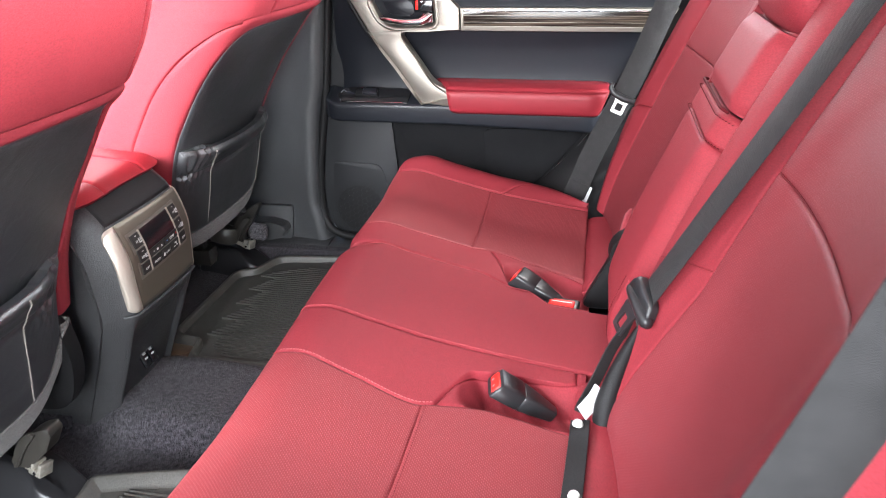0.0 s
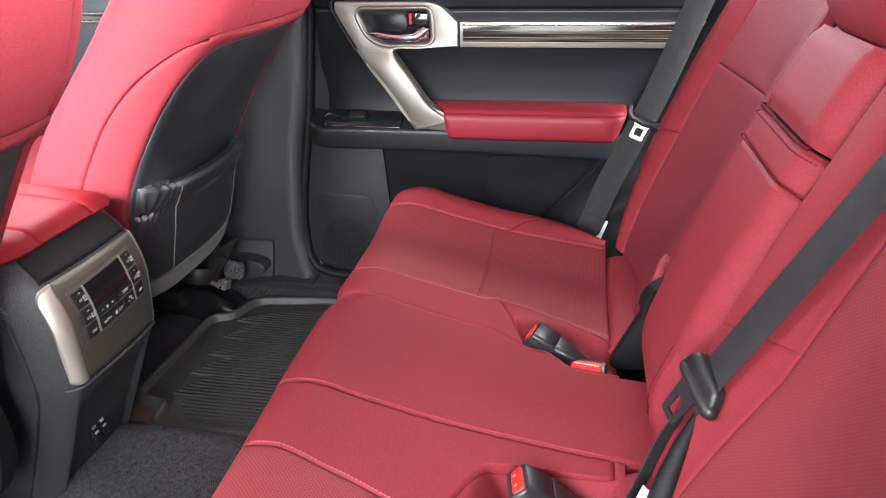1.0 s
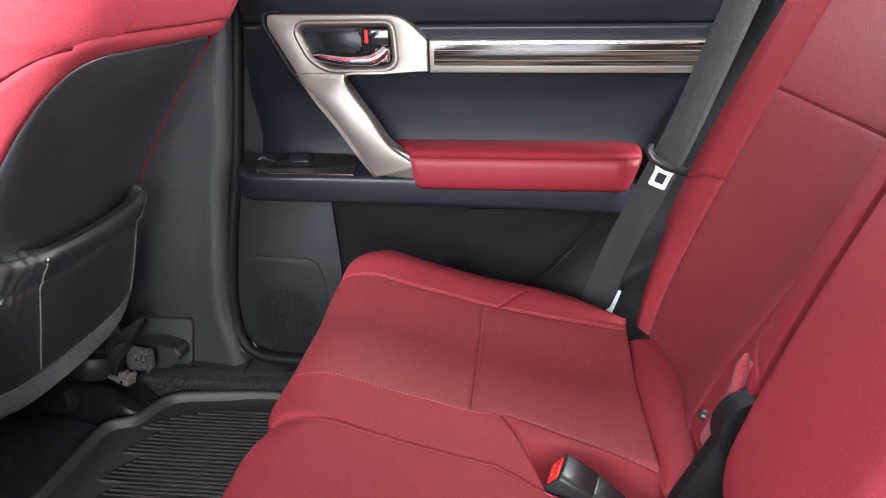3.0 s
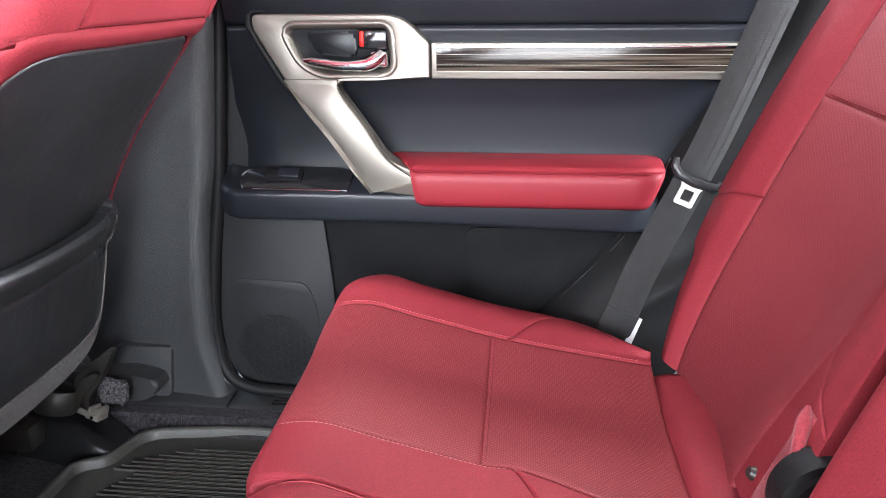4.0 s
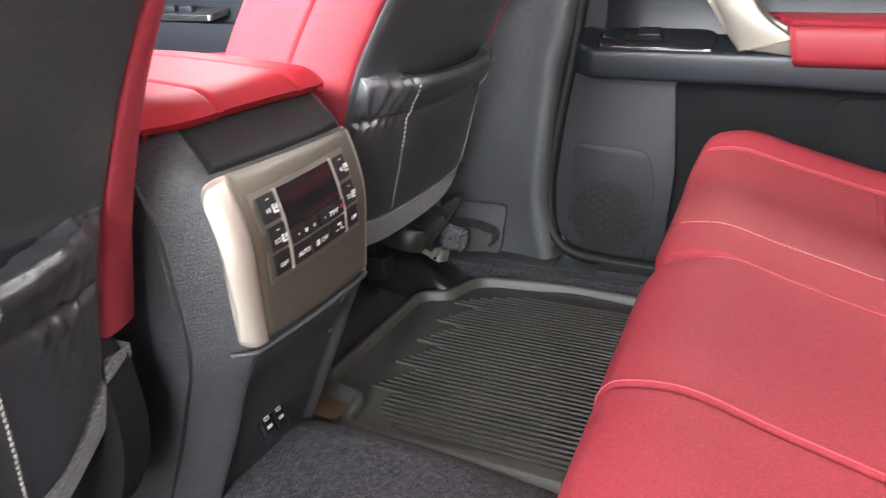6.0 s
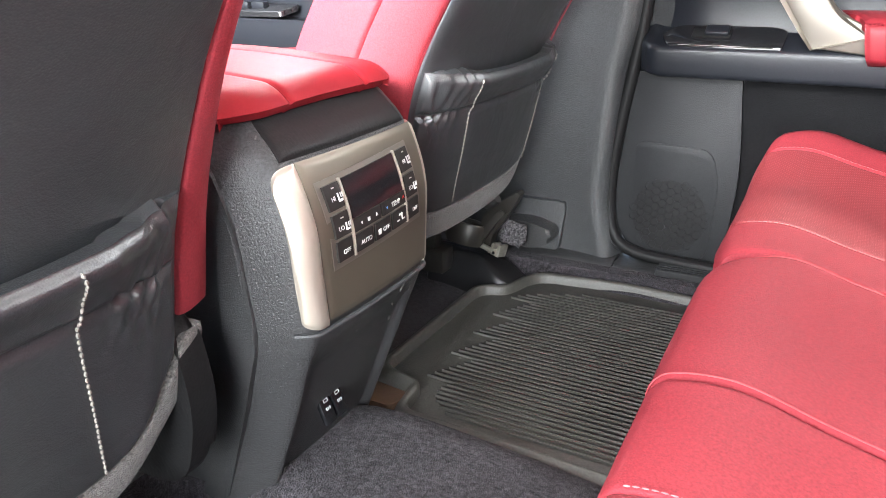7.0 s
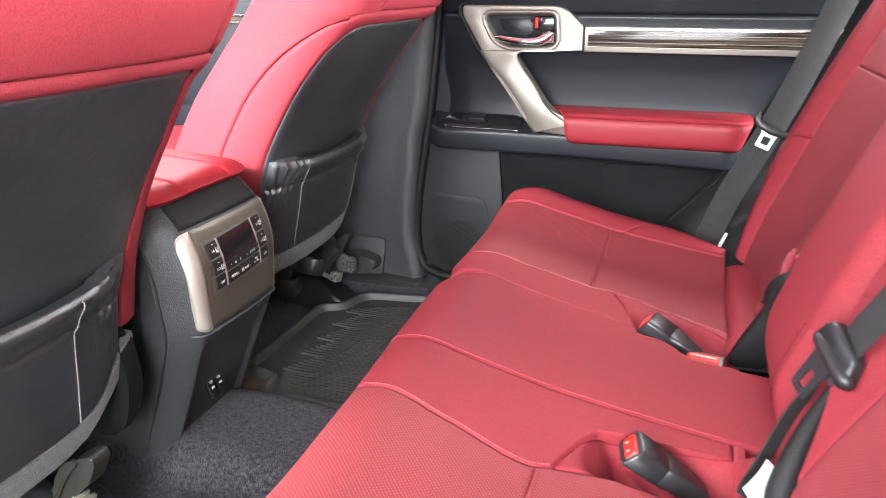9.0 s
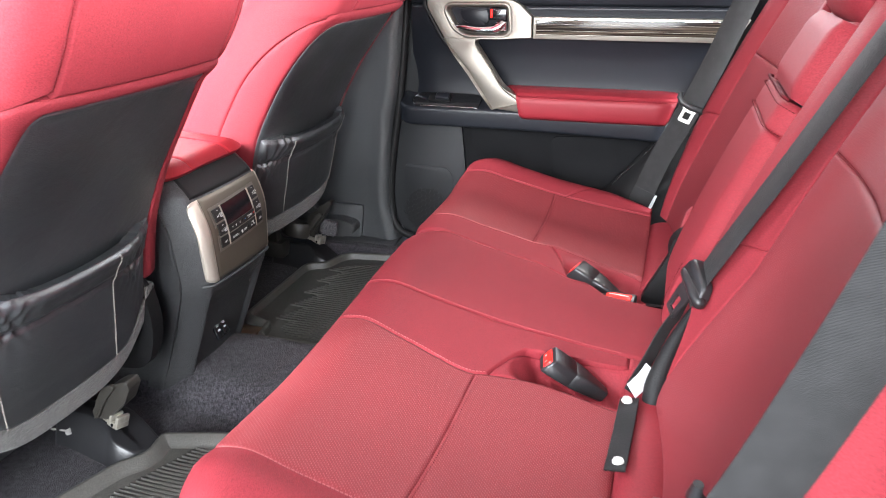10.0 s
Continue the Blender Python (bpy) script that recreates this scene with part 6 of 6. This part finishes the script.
def buckle(at, yaw, pitch, label):
    """A belt buckle: a black tapered stalk with a red press button at its head."""
    x, y, z = at
    b = thing("belt_buckle", at, label, "belt buckle", "belt buckles")
    m = pose(x, y, z, 0, 0, yaw) @ pose(0, 0, 0, 0, pitch, 0)
    bm = bmesh.new()
    rings = []
    for d, w, h in ((0.0, 0.0215, 0.0130), (0.002, 0.0235, 0.0148), (0.040, 0.0215, 0.0148), (0.042, 0.0200, 0.0135), (0.044, 0.0210, 0.0145), (0.066, 0.0165, 0.0130), (0.088, 0.0120, 0.0105), (0.100, 0.0095, 0.009)):
        slant = 0.004 * max(0.0, 1 - d / 0.04)
        rings.append([bm.verts.new(m @ Vector((d + slant * math.copysign(abs(math.sin(t)) ** 0.35, math.sin(t)), w * math.copysign(abs(math.cos(t)) ** 0.35, math.cos(t)), h * math.copysign(abs(math.sin(t)) ** 0.35, math.sin(t))))) for t in np.linspace(0, 2 * math.pi, 28, endpoint=False)])
    for r0, r1 in zip(rings, rings[1:]):
        for k in range(28):
            bm.faces.new((r0[k], r0[(k + 1) % 28], r1[(k + 1) % 28], r1[k]))
    bm.faces.new(rings[0]), bm.faces.new(rings[-1])
    part("stalk", bm, BUCKLE_BLACK, b, "black plastic stalk", smooth=50)
    bm = bmesh.new()
    face = m @ pose(0, 0, 0, 0, 12, 0)
    box(bm, (-0.002, -0.0180, -0.0085), (0.006, 0.0180, 0.0090), 0.003, 3, face)
    part("press_button", bm, RED_PLASTIC, b, "red press button")
    bm = bmesh.new()
    for k in (-0.004, 0.004):
        box(bm, (-0.0024, 2 * k - 0.0004, -0.004), (-0.0018, 2 * k + 0.0004, 0.0), 0, 1, face)
    part("marking", bm, WHITE_PRINT, b, "worn white marking", smooth=0)


buckle((0.102, -0.217, 0.279), 10, 34, "black belt buckle with a red button in the near seat pocket")
buckle((0.094, 0.121, 0.280), -14, 26, "black belt buckle with a red button in the far seat pocket")

slot = thing("belt_buckle", (0.165, 0.075, 0.25), "red belt buckle button sunk beside the centre seat", "belt buckle", "belt buckles")
m = pose(0.180, 0.088, 0.243, 10, 0, -8)
bm = bmesh.new()
box(bm, (-0.030, -0.0195, -0.02), (0.030, 0.0125, 0.0085), 0.004, 3, m)
part("housing", bm, BUCKLE_BLACK, slot, "black housing")
bm = bmesh.new()
box(bm, (-0.023, -0.014, 0.0), (0.023, 0.006, 0.0105), 0.003, 3, m)
part("press_button", bm, RED_PLASTIC, slot, "red press button")
bm = bmesh.new()
box(bm, (-0.018, -0.003, 0.010), (0.018, -0.0015, 0.0110), 0, 1, m)
part("marking", bm, WHITE_PRINT, slot, "pale line on the button", smooth=0)

guide = thing("floor_bracket", (-0.62, 0.155, 0.06), "brown plastic bracket beside the console foot", "bracket")
bm = bmesh.new()
slab(bm, rounded([(-0.672, 0.117), (-0.604, 0.118), (-0.604, 0.186), (-0.672, 0.198)], 0.008), lambda a, c, d: (a, c, 0.040 - 0.25 * (c - 0.112) - d), 0.03, 0.004, 2)
part("body", bm, surface("brown_plastic", (0.075, 0.042, 0.022), (0.045, 0.027, 0.016), (0.4, 0.55), "noise", 300, 0.3, 0.0006, 30, 0.8), guide)

# ---- rubber floor mats ----
def floor_mat(s, label):
    mat = thing("floor_mat", (-0.42, s * 0.38, 0.01), label, "floor mat", "rubber floor mats")
    out = [(-0.668, 0.212), (-0.596, 0.194), (-0.588, 0.128), (-0.20, 0.115), (-0.20, 0.628), (-0.44, 0.640), (-0.598, 0.618), (-0.622, 0.535), (-0.668, 0.520)]
    rad = [0.02, 0.02, 0.02, 0.02, 0.02, 0.05, 0.03, 0.03, 0.02]
    if s < 0:
        out = [(-0.629, 0.439), (-0.596, 0.339), (-0.565, 0.302), (-0.576, 0.246), (-0.472, 0.216), (-0.20, 0.15), (-0.20, 0.628), (-0.44, 0.640), (-0.60, 0.618), (-0.65, 0.52)]
        rad = [0.02] * len(out)
        out, rad = [(x, -y) for x, y in reversed(out)], rad[::-1]
    o = rounded(out, rad, 6)
    bm = bmesh.new()
    slab(bm, o, lambda a, c, d: (a, c, 0.020 - d), 0.014, 0.002)
    part("tray", bm, RUBBER, mat)
    # raised rim
    c = (sum(p[0] for p in o) / len(o), sum(p[1] for p in o) / len(o))
    bm = bmesh.new()
    ringset = []
    for inset, z in ((0.0, 0.010), (0.0, 0.034), (0.004, 0.038), (0.010, 0.037), (0.020, 0.024), (0.028, 0.0205)):
        ring = []
        for k in range(len(o)):
            p0, p1 = Vector(o[k - 1]), Vector(o[(k + 1) % len(o)])
            t = (p1 - p0).normalized()
            nrm = Vector((-t.y, t.x))
            q = Vector(o[k]) + nrm * inset * -s
            if (Vector(c) - Vector(o[k])).dot(nrm * -s) < -0.15:
                q = Vector(o[k]) + nrm * inset * -s
            ring.append(bm.verts.new((q.x, q.y, z)))
        ringset.append(ring)
    for r0, r1 in zip(ringset, ringset[1:]):
        for k in range(len(o)):
            bm.faces.new((r0[k], r0[(k + 1) % len(o)], r1[(k + 1) % len(o)], r1[k]))
    part("rim", bm, RUBBER, mat, "raised rubber rim", smooth=60)
    n = 42
    for k in range(n):
        # the tips step forward in groups, like a saw
        y = 0.158 + 0.0106 * k if s > 0 else 0.255 + 0.0086 * k
        edge = min(k, n - 1 - k) / 6
        x0 = -0.612 + 0.0065 * (k % 7) + 0.07 * max(0.0, 1 - edge) ** 2
        x0 = x0 if s > 0 else max(x0, -0.50 - 0.06 * min(1.0, k / 16))
        x1 = -0.262 - 0.0065 * (k % 7)
        bm = bmesh.new()
        pts = []
        for t in np.linspace(0, 1, 14):
            wdt = 0.0037 * min(1, t / 0.14, (1 - t) / 0.14) + 0.0003
            pts.append((x0 + (x1 - x0) * t, wdt))
        low = [(x, y - w) for x, w in pts] + [(x, y + w) for x, w in reversed(pts)]
        slab(bm, low if s > 0 else [(x, -yy) for x, yy in reversed(low)], lambda a, c, d: (a, c, 0.0240 - d), 0.006, 0.0009, 1)
        part("ridge", bm, RUBBER, mat, smooth=60)


floor_mat(1, "grey ribbed rubber floor mat on the far carpet")
floor_mat(-1, "grey ribbed rubber floor mat on the near carpet")
